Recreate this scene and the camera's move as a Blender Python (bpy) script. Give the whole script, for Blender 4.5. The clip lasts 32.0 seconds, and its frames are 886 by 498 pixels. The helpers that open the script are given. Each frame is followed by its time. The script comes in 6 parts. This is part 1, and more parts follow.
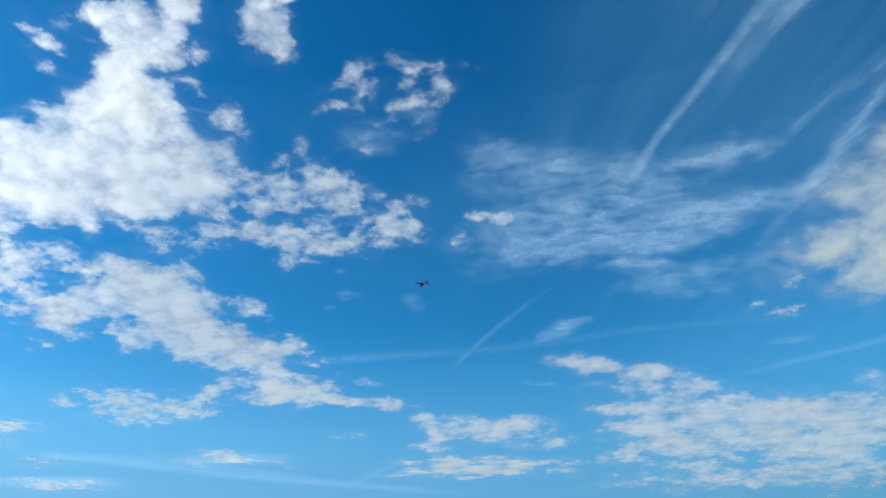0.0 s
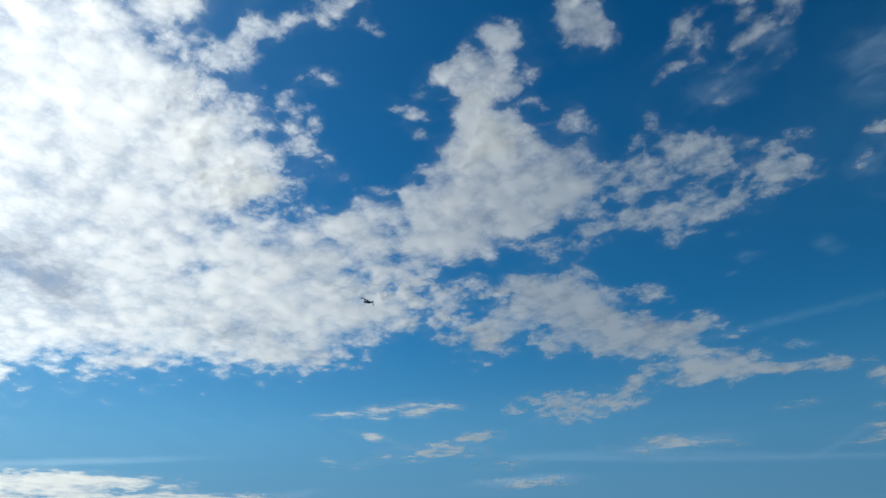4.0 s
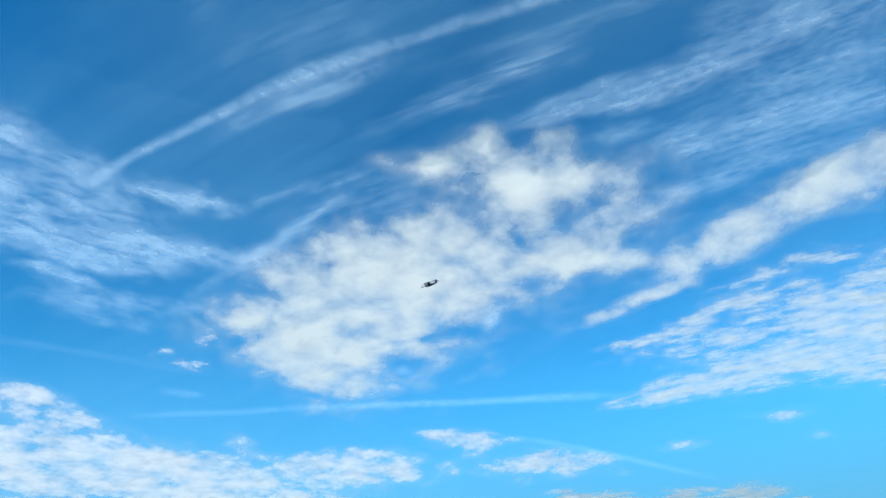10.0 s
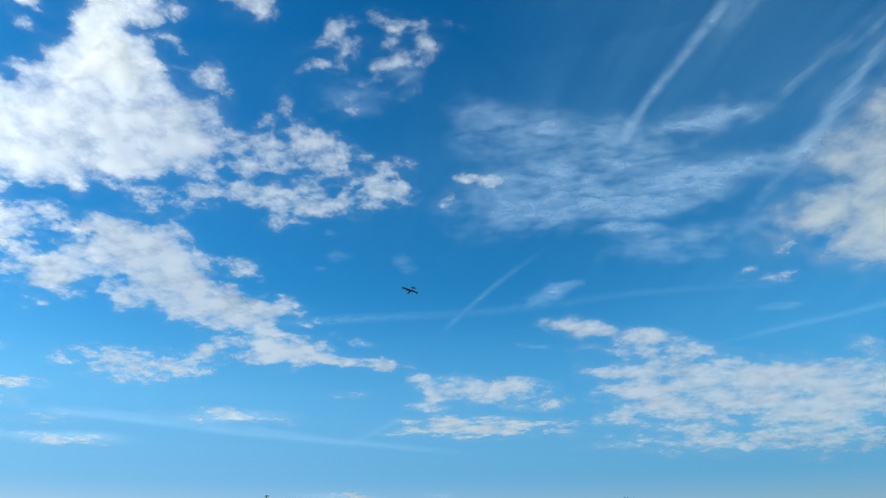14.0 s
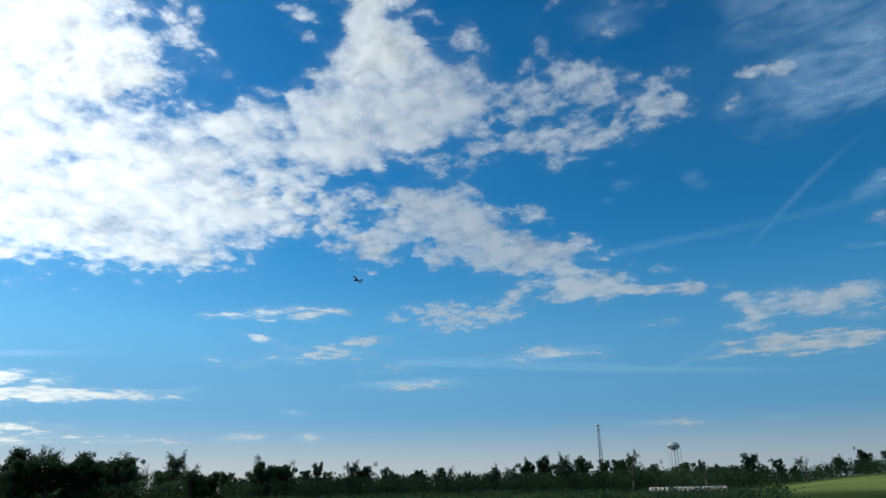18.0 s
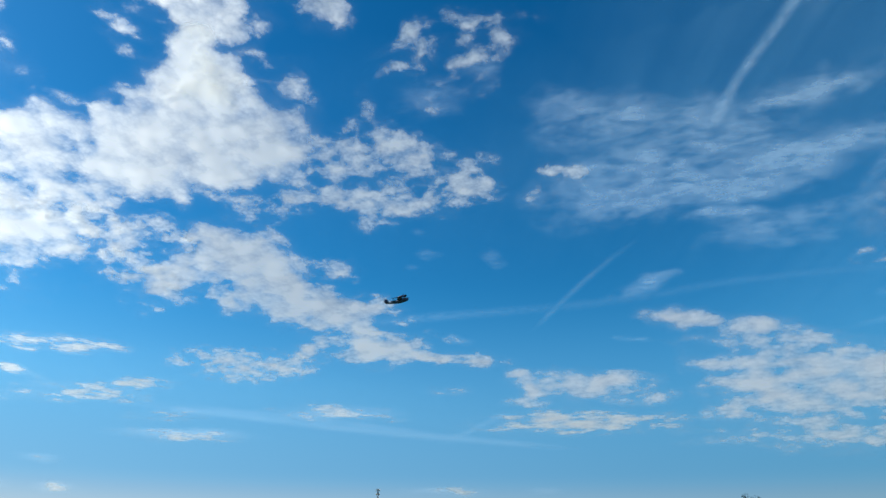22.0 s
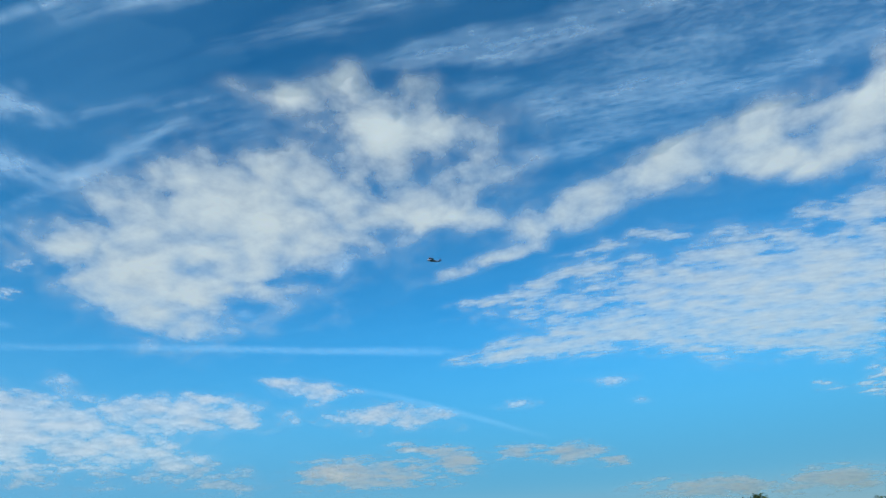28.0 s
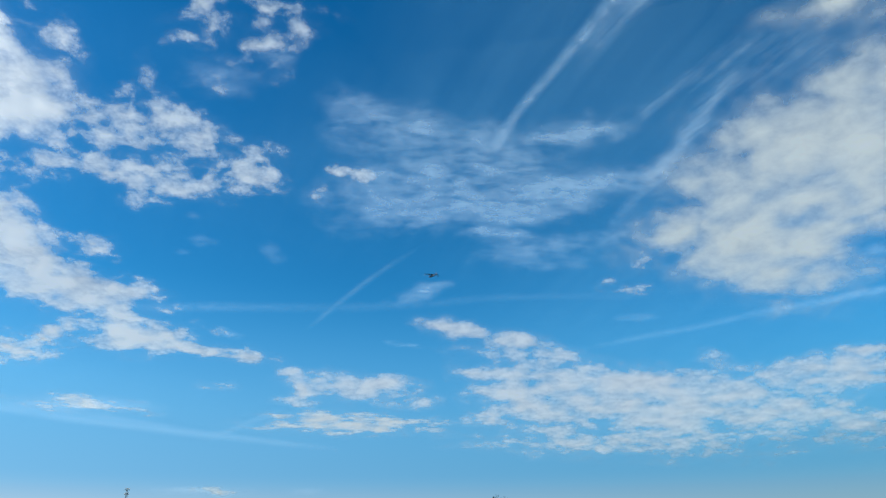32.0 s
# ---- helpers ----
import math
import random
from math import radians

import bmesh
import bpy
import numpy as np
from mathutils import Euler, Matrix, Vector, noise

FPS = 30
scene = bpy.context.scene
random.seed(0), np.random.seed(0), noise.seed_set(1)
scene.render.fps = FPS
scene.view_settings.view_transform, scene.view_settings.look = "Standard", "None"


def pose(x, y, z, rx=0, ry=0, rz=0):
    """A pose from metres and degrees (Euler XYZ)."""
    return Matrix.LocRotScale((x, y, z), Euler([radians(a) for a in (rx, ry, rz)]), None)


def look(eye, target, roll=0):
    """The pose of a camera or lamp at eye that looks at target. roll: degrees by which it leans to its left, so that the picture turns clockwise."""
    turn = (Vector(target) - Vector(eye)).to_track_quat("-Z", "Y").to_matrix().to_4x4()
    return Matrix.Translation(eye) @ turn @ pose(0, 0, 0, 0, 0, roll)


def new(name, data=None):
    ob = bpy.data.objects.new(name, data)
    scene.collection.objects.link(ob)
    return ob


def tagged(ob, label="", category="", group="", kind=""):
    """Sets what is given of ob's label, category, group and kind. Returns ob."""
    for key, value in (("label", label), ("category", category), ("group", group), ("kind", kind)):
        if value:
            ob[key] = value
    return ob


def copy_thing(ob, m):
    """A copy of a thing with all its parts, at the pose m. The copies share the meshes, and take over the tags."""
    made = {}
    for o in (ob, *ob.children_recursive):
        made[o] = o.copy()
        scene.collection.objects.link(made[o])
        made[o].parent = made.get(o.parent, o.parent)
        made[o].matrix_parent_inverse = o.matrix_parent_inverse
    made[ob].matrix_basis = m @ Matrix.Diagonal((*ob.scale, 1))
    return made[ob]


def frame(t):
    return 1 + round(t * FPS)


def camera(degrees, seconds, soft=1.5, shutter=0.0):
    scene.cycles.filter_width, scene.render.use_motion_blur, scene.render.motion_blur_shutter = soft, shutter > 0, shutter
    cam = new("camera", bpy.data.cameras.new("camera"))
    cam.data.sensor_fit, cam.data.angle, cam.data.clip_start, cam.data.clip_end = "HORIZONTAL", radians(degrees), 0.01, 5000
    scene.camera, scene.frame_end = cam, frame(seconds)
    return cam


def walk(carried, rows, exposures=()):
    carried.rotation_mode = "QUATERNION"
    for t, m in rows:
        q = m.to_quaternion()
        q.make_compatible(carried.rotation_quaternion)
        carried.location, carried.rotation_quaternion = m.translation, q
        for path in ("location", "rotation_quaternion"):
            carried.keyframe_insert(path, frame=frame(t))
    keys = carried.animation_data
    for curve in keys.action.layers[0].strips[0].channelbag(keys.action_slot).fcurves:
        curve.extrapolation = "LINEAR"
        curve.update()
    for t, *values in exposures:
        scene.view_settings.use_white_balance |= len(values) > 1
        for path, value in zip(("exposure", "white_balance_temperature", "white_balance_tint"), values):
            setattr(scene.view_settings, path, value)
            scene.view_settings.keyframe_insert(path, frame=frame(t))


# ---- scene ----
cam = camera(65.76, 32.0)
PATH = [
    (0.0, pose(0, 0, 1.6, 117.25, 1.44, 9.34)),
    (0.5, pose(0, 0, 1.6, 116.44, 2.35, 12.30)),
    (1.0, pose(0, 0, 1.6, 116.02, 3.61, 15.38)),
    (1.5, pose(0, 0, 1.6, 115.66, 2.44, 20.75)),
    (2.0, pose(0, 0, 1.6, 115.73, 1.59, 25.85)),
    (2.5, pose(0, 0, 1.6, 116.05, 1.95, 29.84)),
    (3.0, pose(0, 0, 1.6, 115.74, 1.53, 33.78)),
    (3.5, pose(0, 0, 1.6, 115.68, 1.44, 39.64)),
    (5.5, pose(0, 0, 1.6, 125.93, -1.12, 53.12)),
    (6.0, pose(0, 0, 1.6, 134.74, -4.00, 45.59)),
    (6.5, pose(0, 0, 1.6, 146.14, -4.22, 24.56)),
    (7.0, pose(0, 0, 1.6, 148.91, -0.53, 0.38)),
    (7.5, pose(0, 0, 1.6, 143.58, 4.20, -20.37)),
    (8.0, pose(0, 0, 1.6, 135.60, 6.59, -33.87)),
    (8.5, pose(0, 0, 1.6, 130.40, 5.62, -40.03)),
    (9.0, pose(0, 0, 1.6, 125.74, 4.66, -41.75)),
    (9.5, pose(0, 0, 1.6, 122.15, 3.24, -41.59)),
    (10.0, pose(0, 0, 1.6, 119.01, 2.58, -39.03)),
    (10.5, pose(0, 0, 1.6, 117.63, 1.83, -33.34)),
    (11.0, pose(0, 0, 1.6, 118.02, 1.66, -26.99)),
    (11.5, pose(0, 0, 1.6, 118.03, 1.66, -19.93)),
    (12.0, pose(0, 0, 1.6, 116.87, 1.66, -12.88)),
    (12.5, pose(0, 0, 1.6, 115.73, 0.72, -4.42)),
    (13.0, pose(0, 0, 1.6, 115.10, 1.00, -0.40)),
    (13.5, pose(0, 0, 1.6, 114.18, 1.96, 2.87)),
    (14.0, pose(0, 0, 1.6, 114.13, 0.72, 9.54)),
    (14.5, pose(0, 0, 1.6, 112.97, -0.00, 14.04)),
    (16.5, pose(0, 0, 1.6, 111.00, 1.21, 26.81)),
    (17.0, pose(0, 0, 1.6, 110.47, 0.86, 28.84)),
    (17.5, pose(0, 0, 1.6, 109.45, 0.95, 31.93)),
    (18.0, pose(0, 0, 1.6, 109.19, 1.25, 35.62)),
    (18.5, pose(0, 0, 1.6, 109.73, 1.47, 40.48)),
    (19.0, pose(0, 0, 1.6, 110.39, 1.36, 46.47)),
    (19.5, pose(0, 0, 1.6, 111.07, 1.93, 49.71)),
    (20.0, pose(0, 0, 1.6, 111.72, 2.18, 52.21)),
    (20.5, pose(0, 0, 1.6, 111.56, 1.28, 48.94)),
    (21.0, pose(0, 0, 1.6, 111.40, 0.72, 40.80)),
    (21.5, pose(0, 0, 1.6, 112.34, 0.02, 30.88)),
    (22.0, pose(0, 0, 1.6, 113.81, -0.31, 17.99)),
    (22.5, pose(0, 0, 1.6, 116.51, -0.30, 3.98)),
    (23.0, pose(0, 0, 1.6, 118.78, 0.50, -9.31)),
    (23.5, pose(0, 0, 1.6, 120.50, 0.23, -26.02)),
    (24.0, pose(0, 0, 1.6, 120.78, 2.45, -39.06)),
    (24.5, pose(0, 0, 1.6, 120.39, 2.97, -49.25)),
    (25.0, pose(0, 0, 1.6, 119.18, 3.68, -56.29)),
    (25.5, pose(0, 0, 1.6, 118.22, 2.32, -62.32)),
    (27.5, pose(0, 0, 1.6, 114.48, 2.79, -57.56)),
    (28.0, pose(0, 0, 1.6, 114.80, 2.91, -51.45)),
    (28.5, pose(0, 0, 1.6, 115.98, 2.07, -45.34)),
    (29.0, pose(0, 0, 1.6, 117.15, 2.12, -39.54)),
    (29.5, pose(0, 0, 1.6, 115.81, 2.00, -33.02)),
    (30.0, pose(0, 0, 1.6, 115.21, 2.18, -24.47)),
    (30.5, pose(0, 0, 1.6, 115.11, 3.35, -15.85)),
    (31.0, pose(0, 0, 1.6, 115.35, 2.28, -8.50)),
    (31.5, pose(0, 0, 1.6, 114.70, 0.89, -3.09)),
    (32.0, pose(0, 0, 1.6, 113.79, 0.71, -0.36)),
]
EXPOSURES = [(0.0, 0.92), (1.0, 0.92), (2.0, 0.72), (3.0, 0.36), (3.5, 0.25), (5.5, -0.76), (6.0, -0.72), (6.5, -0.36), (7.0, 0.56), (7.5, 1.2), (8.0, 1.8), (8.5, 1.75), (9.0, 1.6), (11.0, 1.28), (12.0, 1.06), (13.0, 1.0), (14.5, 0.92), (17.0, 0.7), (18.0, 0.5), (19.0, 0.03), (20.0, -0.32), (21.0, -0.2), (22.0, 0.76), (23.0, 1.1), (25.5, 1.22), (28.0, 1.08), (30.0, 1.03), (31.0, 0.96), (32.0, 0.95)]
walk(cam, PATH, EXPOSURES)

# ---- world and sun ----
SUN_AZ, SUN_EL = -105.0, 45.0


def heading(az, el):
    """The way that points az degrees to the right of north (+y), el degrees up."""
    a, e = radians(az), radians(el)
    return Vector((math.sin(a) * math.cos(e), math.cos(a) * math.cos(e), math.sin(e)))


world = bpy.data.worlds.new("sky")
scene.world = world
world.use_nodes = True
wn, wl = world.node_tree.nodes, world.node_tree.links
sky = wn.new("ShaderNodeTexSky")
sky.sky_type = "NISHITA"
sky.sun_disc = False
sky.sun_elevation, sky.sun_rotation = radians(SUN_EL), radians(SUN_AZ)
sky.air_density, sky.dust_density, sky.ozone_density = 1.0, 0.4, 1.0
deep = wn.new("ShaderNodeHueSaturation")
deep.inputs["Saturation"].default_value, deep.inputs["Hue"].default_value = 1.45, 0.477
wl.new(sky.outputs[0], deep.inputs["Color"])
rich = wn.new("ShaderNodeGamma")
rich.inputs["Gamma"].default_value = 1.5
wl.new(deep.outputs[0], rich.inputs["Color"])
# clear pale blue low in the sky, and grey haze over the land
way = wn.new("ShaderNodeTexCoord")
split = wn.new("ShaderNodeSeparateXYZ")
wl.new(way.outputs["Generated"], split.inputs[0])
tint = wn.new("ShaderNodeMixRGB")
tint.blend_type = "MULTIPLY"
tint.inputs[0].default_value, tint.inputs[2].default_value = 1.0, (0.95, 0.97, 0.98, 1)
wl.new(rich.outputs[0], tint.inputs[1])
air = tint
# brighter on the sun's side
side = wn.new("ShaderNodeVectorMath")
side.operation = "DOT_PRODUCT"
side.inputs[1].default_value = heading(SUN_AZ, 0)
wl.new(way.outputs["Generated"], side.inputs[0])
for colour, sunward, z0, z1, share in (((1.7, 5.4, 10.1), (1.4, 2.4, 3.8), 0.08, 0.36, 0.85), ((8.3, 9.4, 9.7), (5.2, 4.3, 3.5), 0.0, 0.1, 0.88)):
    low = wn.new("ShaderNodeMapRange")
    low.interpolation_type = "SMOOTHSTEP"
    low.inputs["From Min"].default_value, low.inputs["From Max"].default_value = z0, z1
    low.inputs["To Min"].default_value, low.inputs["To Max"].default_value = share, 0.0
    wl.new(split.outputs[2], low.inputs["Value"])
    haze = wn.new("ShaderNodeMixRGB")
    hue = wn.new("ShaderNodeVectorMath")
    hue.operation = "MULTIPLY_ADD"
    hue.inputs[1].default_value, hue.inputs[2].default_value = sunward, colour
    wl.new(side.outputs["Value"], hue.inputs[0])
    wl.new(hue.outputs[0], haze.inputs[2])
    wl.new(low.outputs[0], haze.inputs[0])
    wl.new(air.outputs[0], haze.inputs[1])
    air = haze
wl.new(air.outputs[0], wn["Background"].inputs["Color"])
wn["Background"].inputs["Strength"].default_value = 0.0355

sun_data = bpy.data.lights.new("sun", "SUN")
sun_data.energy, sun_data.angle, sun_data.color = 5.0, radians(0.53), (1.0, 0.98, 0.9)
sun = new("sun", sun_data)
sun.matrix_world = look(heading(SUN_AZ, SUN_EL) * 100, (0, 0, 0))


# ---- materials ----
def material(name):
    m = bpy.data.materials.new(name)
    m.use_nodes = True
    n, l = m.node_tree.nodes, m.node_tree.links
    return m, n, l, n["Principled BSDF"]


def ramp(n, stops):
    r = n.new("ShaderNodeValToRGB")
    for i, (p, c) in enumerate(stops):
        e = r.color_ramp.elements[i] if i < 2 else r.color_ramp.elements.new(p)
        e.position, e.color = p, (*c, 1)
    return r


def surface(name, low, high, scale, rough, metal=0.0, bump=0.15, fine=8.0, sheen=0.5):
    """Two tones mixed by a coarse and a fine noise, with a little relief."""
    m, n, l, b = material(name)
    co = n.new("ShaderNodeTexCoord")
    a, c = n.new("ShaderNodeTexNoise"), n.new("ShaderNodeTexNoise")
    a.inputs["Scale"].default_value, a.inputs["Detail"].default_value = scale, 6
    c.inputs["Scale"].default_value, c.inputs["Detail"].default_value = scale * fine, 4
    mix = n.new("ShaderNodeMath")
    mix.operation = "MULTIPLY_ADD"
    mix.inputs[1].default_value = 0.35
    l.new(co.outputs["Object"], a.inputs["Vector"])
    l.new(co.outputs["Object"], c.inputs["Vector"])
    l.new(c.outputs["Fac"], mix.inputs[0])
    l.new(a.outputs["Fac"], mix.inputs[2])
    r = ramp(n, [(0.45, low), (0.9, high)])
    l.new(mix.outputs[0], r.inputs[0])
    l.new(r.outputs[0], b.inputs["Base Color"])
    b.inputs["Roughness"].default_value, b.inputs["Metallic"].default_value = rough, metal
    b.inputs["Specular IOR Level"].default_value = sheen
    if bump:
        u = n.new("ShaderNodeBump")
        u.inputs["Strength"].default_value, u.inputs["Distance"].default_value = bump, 0.02
        l.new(c.outputs["Fac"], u.inputs["Height"])
        l.new(u.outputs[0], b.inputs["Normal"])
    return m


# share of the light, weight of the line of sight, weight of the sun's way: backwards, sideways, forwards, straight on
SCATTER = ((0.092, -1.0, 1.0), (0.042, 1.0, 1.0), (0.82, 1.0, -0.68), (0.26, 1.0, -0.8))


def cloud_material(name, ragged, scale, stretch, lo, hi, dense, turn=0.0, ripple=0.0, cells=0.0, mottle=1.0, fade=5.0, lumps=1.0, grain=0.62, core=0.6, curl=0.35, puffy=0.35, thin=None, low=False, puffs=1.7, relief=5.0, fine=(50.0, 90.0), warm=(1.0, 1.0, 1.0), mist=0.3):
    """Lit by the sun from above (translucent) and by sky and ground from below; thin where the sheet thins out."""
    m, n, l, b = material(name)
    n.remove(b)
    out = n["Material Output"]

    def math_node(op, a=None, c=None, d=None):
        k = n.new("ShaderNodeMath")
        k.operation = op
        for i, v in enumerate((a, c, d)):
            if v is None:
                continue
            if isinstance(v, (int, float)):
                k.inputs[i].default_value = v
            else:
                l.new(v, k.inputs[i])
        return k.outputs[0]

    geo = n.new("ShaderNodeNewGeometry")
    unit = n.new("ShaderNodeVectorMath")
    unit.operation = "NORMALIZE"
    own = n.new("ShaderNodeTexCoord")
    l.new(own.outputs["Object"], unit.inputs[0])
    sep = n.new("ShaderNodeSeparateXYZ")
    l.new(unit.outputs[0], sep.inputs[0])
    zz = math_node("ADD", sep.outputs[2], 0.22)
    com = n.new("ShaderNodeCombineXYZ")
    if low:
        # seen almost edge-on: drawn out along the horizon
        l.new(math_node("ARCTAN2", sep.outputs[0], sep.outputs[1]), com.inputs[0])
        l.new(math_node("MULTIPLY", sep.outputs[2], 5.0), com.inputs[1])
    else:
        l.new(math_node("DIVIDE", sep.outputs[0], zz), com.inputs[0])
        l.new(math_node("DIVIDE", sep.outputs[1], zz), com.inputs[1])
    swung = n.new("ShaderNodeMapping")
    swung.inputs["Rotation"].default_value = (0, 0, radians(turn))
    l.new(com.outputs[0], swung.inputs["Vector"])
    place = n.new("ShaderNodeMapping")
    place.inputs["Scale"].default_value = (scale * stretch, scale, scale)
    l.new(swung.outputs[0], place.inputs["Vector"])
    big = n.new("ShaderNodeTexNoise")
    big.inputs["Scale"].default_value, big.inputs["Detail"].default_value = 1.0, 6.0 if thin else 9.0
    big.inputs["Roughness"].default_value, big.inputs["Distortion"].default_value = grain, curl
    l.new(place.outputs[0], big.inputs["Vector"])
    att = n.new("ShaderNodeAttribute")
    att.attribute_name = "thickness"
    thick = att.outputs["Fac"]
    edge = math_node("MINIMUM", math_node("MULTIPLY", thick, fade), 1.0)
    swing = math_node("MULTIPLY", math_node("SUBTRACT", big.outputs["Fac"], 0.5), ragged)
    if ripple:
        ribs = n.new("ShaderNodeMapping")
        ribs.inputs["Scale"].default_value = (*fine, 1.0)
        l.new(swung.outputs[0], ribs.inputs["Vector"])
        wave = n.new("ShaderNodeTexNoise")
        wave.inputs["Scale"].default_value, wave.inputs["Detail"].default_value, wave.inputs["Distortion"].default_value = 1.0, 3.0, 0.3
        l.new(ribs.outputs[0], wave.inputs["Vector"])
        swing = math_node("ADD", swing, math_node("MULTIPLY", math_node("SUBTRACT", wave.outputs["Fac"], 0.5), ripple))
    # rounded cells
    bent = n.new("ShaderNodeVectorMath")
    bent.operation = "MULTIPLY_ADD"
    bent.inputs[1].default_value = (0.5, 0.5, 0.0)
    l.new(big.outputs["Color"], bent.inputs[0])
    l.new(place.outputs[0], bent.inputs[2])
    cell = n.new("ShaderNodeTexVoronoi")
    cell.feature, cell.voronoi_dimensions = "SMOOTH_F1", "2D"
    cell.inputs["Scale"].default_value, cell.inputs["Smoothness"].default_value, cell.inputs["Detail"].default_value = puffs, 0.6, 3.0
    cell.inputs["Roughness"].default_value, cell.inputs["Lacunarity"].default_value = 0.55, 2.3
    l.new(bent.outputs[0], cell.inputs["Vector"])
    lobe = math_node("SUBTRACT", 0.5, cell.outputs["Distance"])
    swing = math_node("ADD", swing, math_node("MULTIPLY", lobe, cells))
    swing = math_node("MULTIPLY", swing, math_node("MULTIPLY_ADD", thick, -core, 1.1))
    cov = math_node("MULTIPLY_ADD", swing, edge, thick)
    # what a ray passes falls off exponentially with how much cloud it meets
    mass = math_node("POWER", math_node("MAXIMUM", math_node("SUBTRACT", cov, lo), 0.0), 1.15 if thin else 1.5)
    if not thin:
        # a thin mist hangs about the edges
        mass = math_node("MULTIPLY_ADD", math_node("MULTIPLY", math_node("POWER", big.outputs["Fac"], 3.0), thick), mist * 4, mass)
    gone = math_node("EXPONENT", math_node("MULTIPLY", mass, -hi))
    alpha = math_node("MULTIPLY", math_node("SUBTRACT", 1.0, gone), dense)
    # shade in thick lumps and between puffs is put into the colour by noise
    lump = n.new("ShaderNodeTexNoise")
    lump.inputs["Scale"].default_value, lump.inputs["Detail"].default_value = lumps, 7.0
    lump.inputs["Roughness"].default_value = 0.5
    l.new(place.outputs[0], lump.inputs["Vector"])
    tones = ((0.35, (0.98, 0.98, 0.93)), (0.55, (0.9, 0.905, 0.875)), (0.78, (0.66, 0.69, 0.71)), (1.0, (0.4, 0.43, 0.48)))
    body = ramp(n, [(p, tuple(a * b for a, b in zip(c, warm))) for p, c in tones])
    # this attribute marks patches where more grey shade is painted in
    shaded_part = n.new("ShaderNodeAttribute")
    shaded_part.attribute_name = "grey_shade"
    shade = math_node("MULTIPLY_ADD", shaded_part.outputs["Fac"], 0.35, 0.45)
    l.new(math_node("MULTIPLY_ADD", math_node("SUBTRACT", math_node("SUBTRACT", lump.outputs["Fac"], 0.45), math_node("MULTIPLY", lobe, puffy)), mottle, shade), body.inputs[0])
    # a cloud scatters as a body, not as a sheet: what it sends to the eye depends on the angle to the sun,
    # whichever side of the sheet the sun is on, and most of it goes on forwards
    tone = body.outputs[0]
    clear = n.new("ShaderNodeBsdfTransparent")
    if thin:
        # ice so thin that it adds its light and hardly hides the blue
        icy = n.new("ShaderNodeMixRGB")
        icy.inputs[1].default_value, icy.inputs[2].default_value = (0, 0, 0, 1), (*thin, 1)
        l.new(alpha, icy.inputs[0])
        tone = icy.outputs[0]
        l.new(math_node("MULTIPLY_ADD", alpha, -0.25, 1.0), clear.inputs["Color"])
    # the cloud bulges where it is thick
    mound = n.new("ShaderNodeTexNoise")
    mound.inputs["Scale"].default_value, mound.inputs["Detail"].default_value = 1.0, 1.0
    mound.inputs["Roughness"].default_value = 0.45
    l.new(place.outputs[0], mound.inputs["Vector"])
    swell = n.new("ShaderNodeBump")
    swell.inputs["Strength"].default_value, swell.inputs["Distance"].default_value = 1.0, relief
    l.new(math_node("MULTIPLY_ADD", thick, 0.5, mound.outputs["Fac"]), swell.inputs["Height"])
    rough = n.new("ShaderNodeVectorMath")
    rough.operation = "SUBTRACT"
    l.new(swell.outputs[0], rough.inputs[0])
    l.new(geo.outputs["Normal"], rough.inputs[1])
    total = None
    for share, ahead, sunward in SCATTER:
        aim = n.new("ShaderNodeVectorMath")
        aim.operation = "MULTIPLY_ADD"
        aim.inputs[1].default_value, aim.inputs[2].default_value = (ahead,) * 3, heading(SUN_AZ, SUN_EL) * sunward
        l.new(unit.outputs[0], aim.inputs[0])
        bumpy = n.new("ShaderNodeVectorMath")
        bumpy.operation = "ADD"
        l.new(aim.outputs[0], bumpy.inputs[0])
        l.new(rough.outputs[0], bumpy.inputs[1])
        norm = n.new("ShaderNodeVectorMath")
        norm.operation = "NORMALIZE"
        l.new(bumpy.outputs[0], norm.inputs[0])
        away = n.new("ShaderNodeVectorMath")
        away.operation = "SCALE"
        away.inputs["Scale"].default_value = -1.0
        l.new(norm.outputs[0], away.inputs[0])
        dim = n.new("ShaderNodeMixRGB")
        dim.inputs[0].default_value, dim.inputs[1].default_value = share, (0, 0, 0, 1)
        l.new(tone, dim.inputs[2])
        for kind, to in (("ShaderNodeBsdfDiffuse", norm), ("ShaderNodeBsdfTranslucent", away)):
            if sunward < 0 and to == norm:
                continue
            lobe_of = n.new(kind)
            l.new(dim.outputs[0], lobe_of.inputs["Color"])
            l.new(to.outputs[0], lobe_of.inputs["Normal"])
            if total is None:
                total = lobe_of.outputs[0]
            else:
                add = n.new("ShaderNodeAddShader")
                l.new(total, add.inputs[0])
                l.new(lobe_of.outputs[0], add.inputs[1])
                total = add.outputs[0]
    mix = n.new("ShaderNodeAddShader" if thin else "ShaderNodeMixShader")
    if not thin:
        l.new(alpha, mix.inputs[0])
    l.new(clear.outputs[0], mix.inputs[0 if thin else 1])
    l.new(total, mix.inputs[1 if thin else 2])
    l.new(mix.outputs[0], out.inputs["Surface"])
    return m


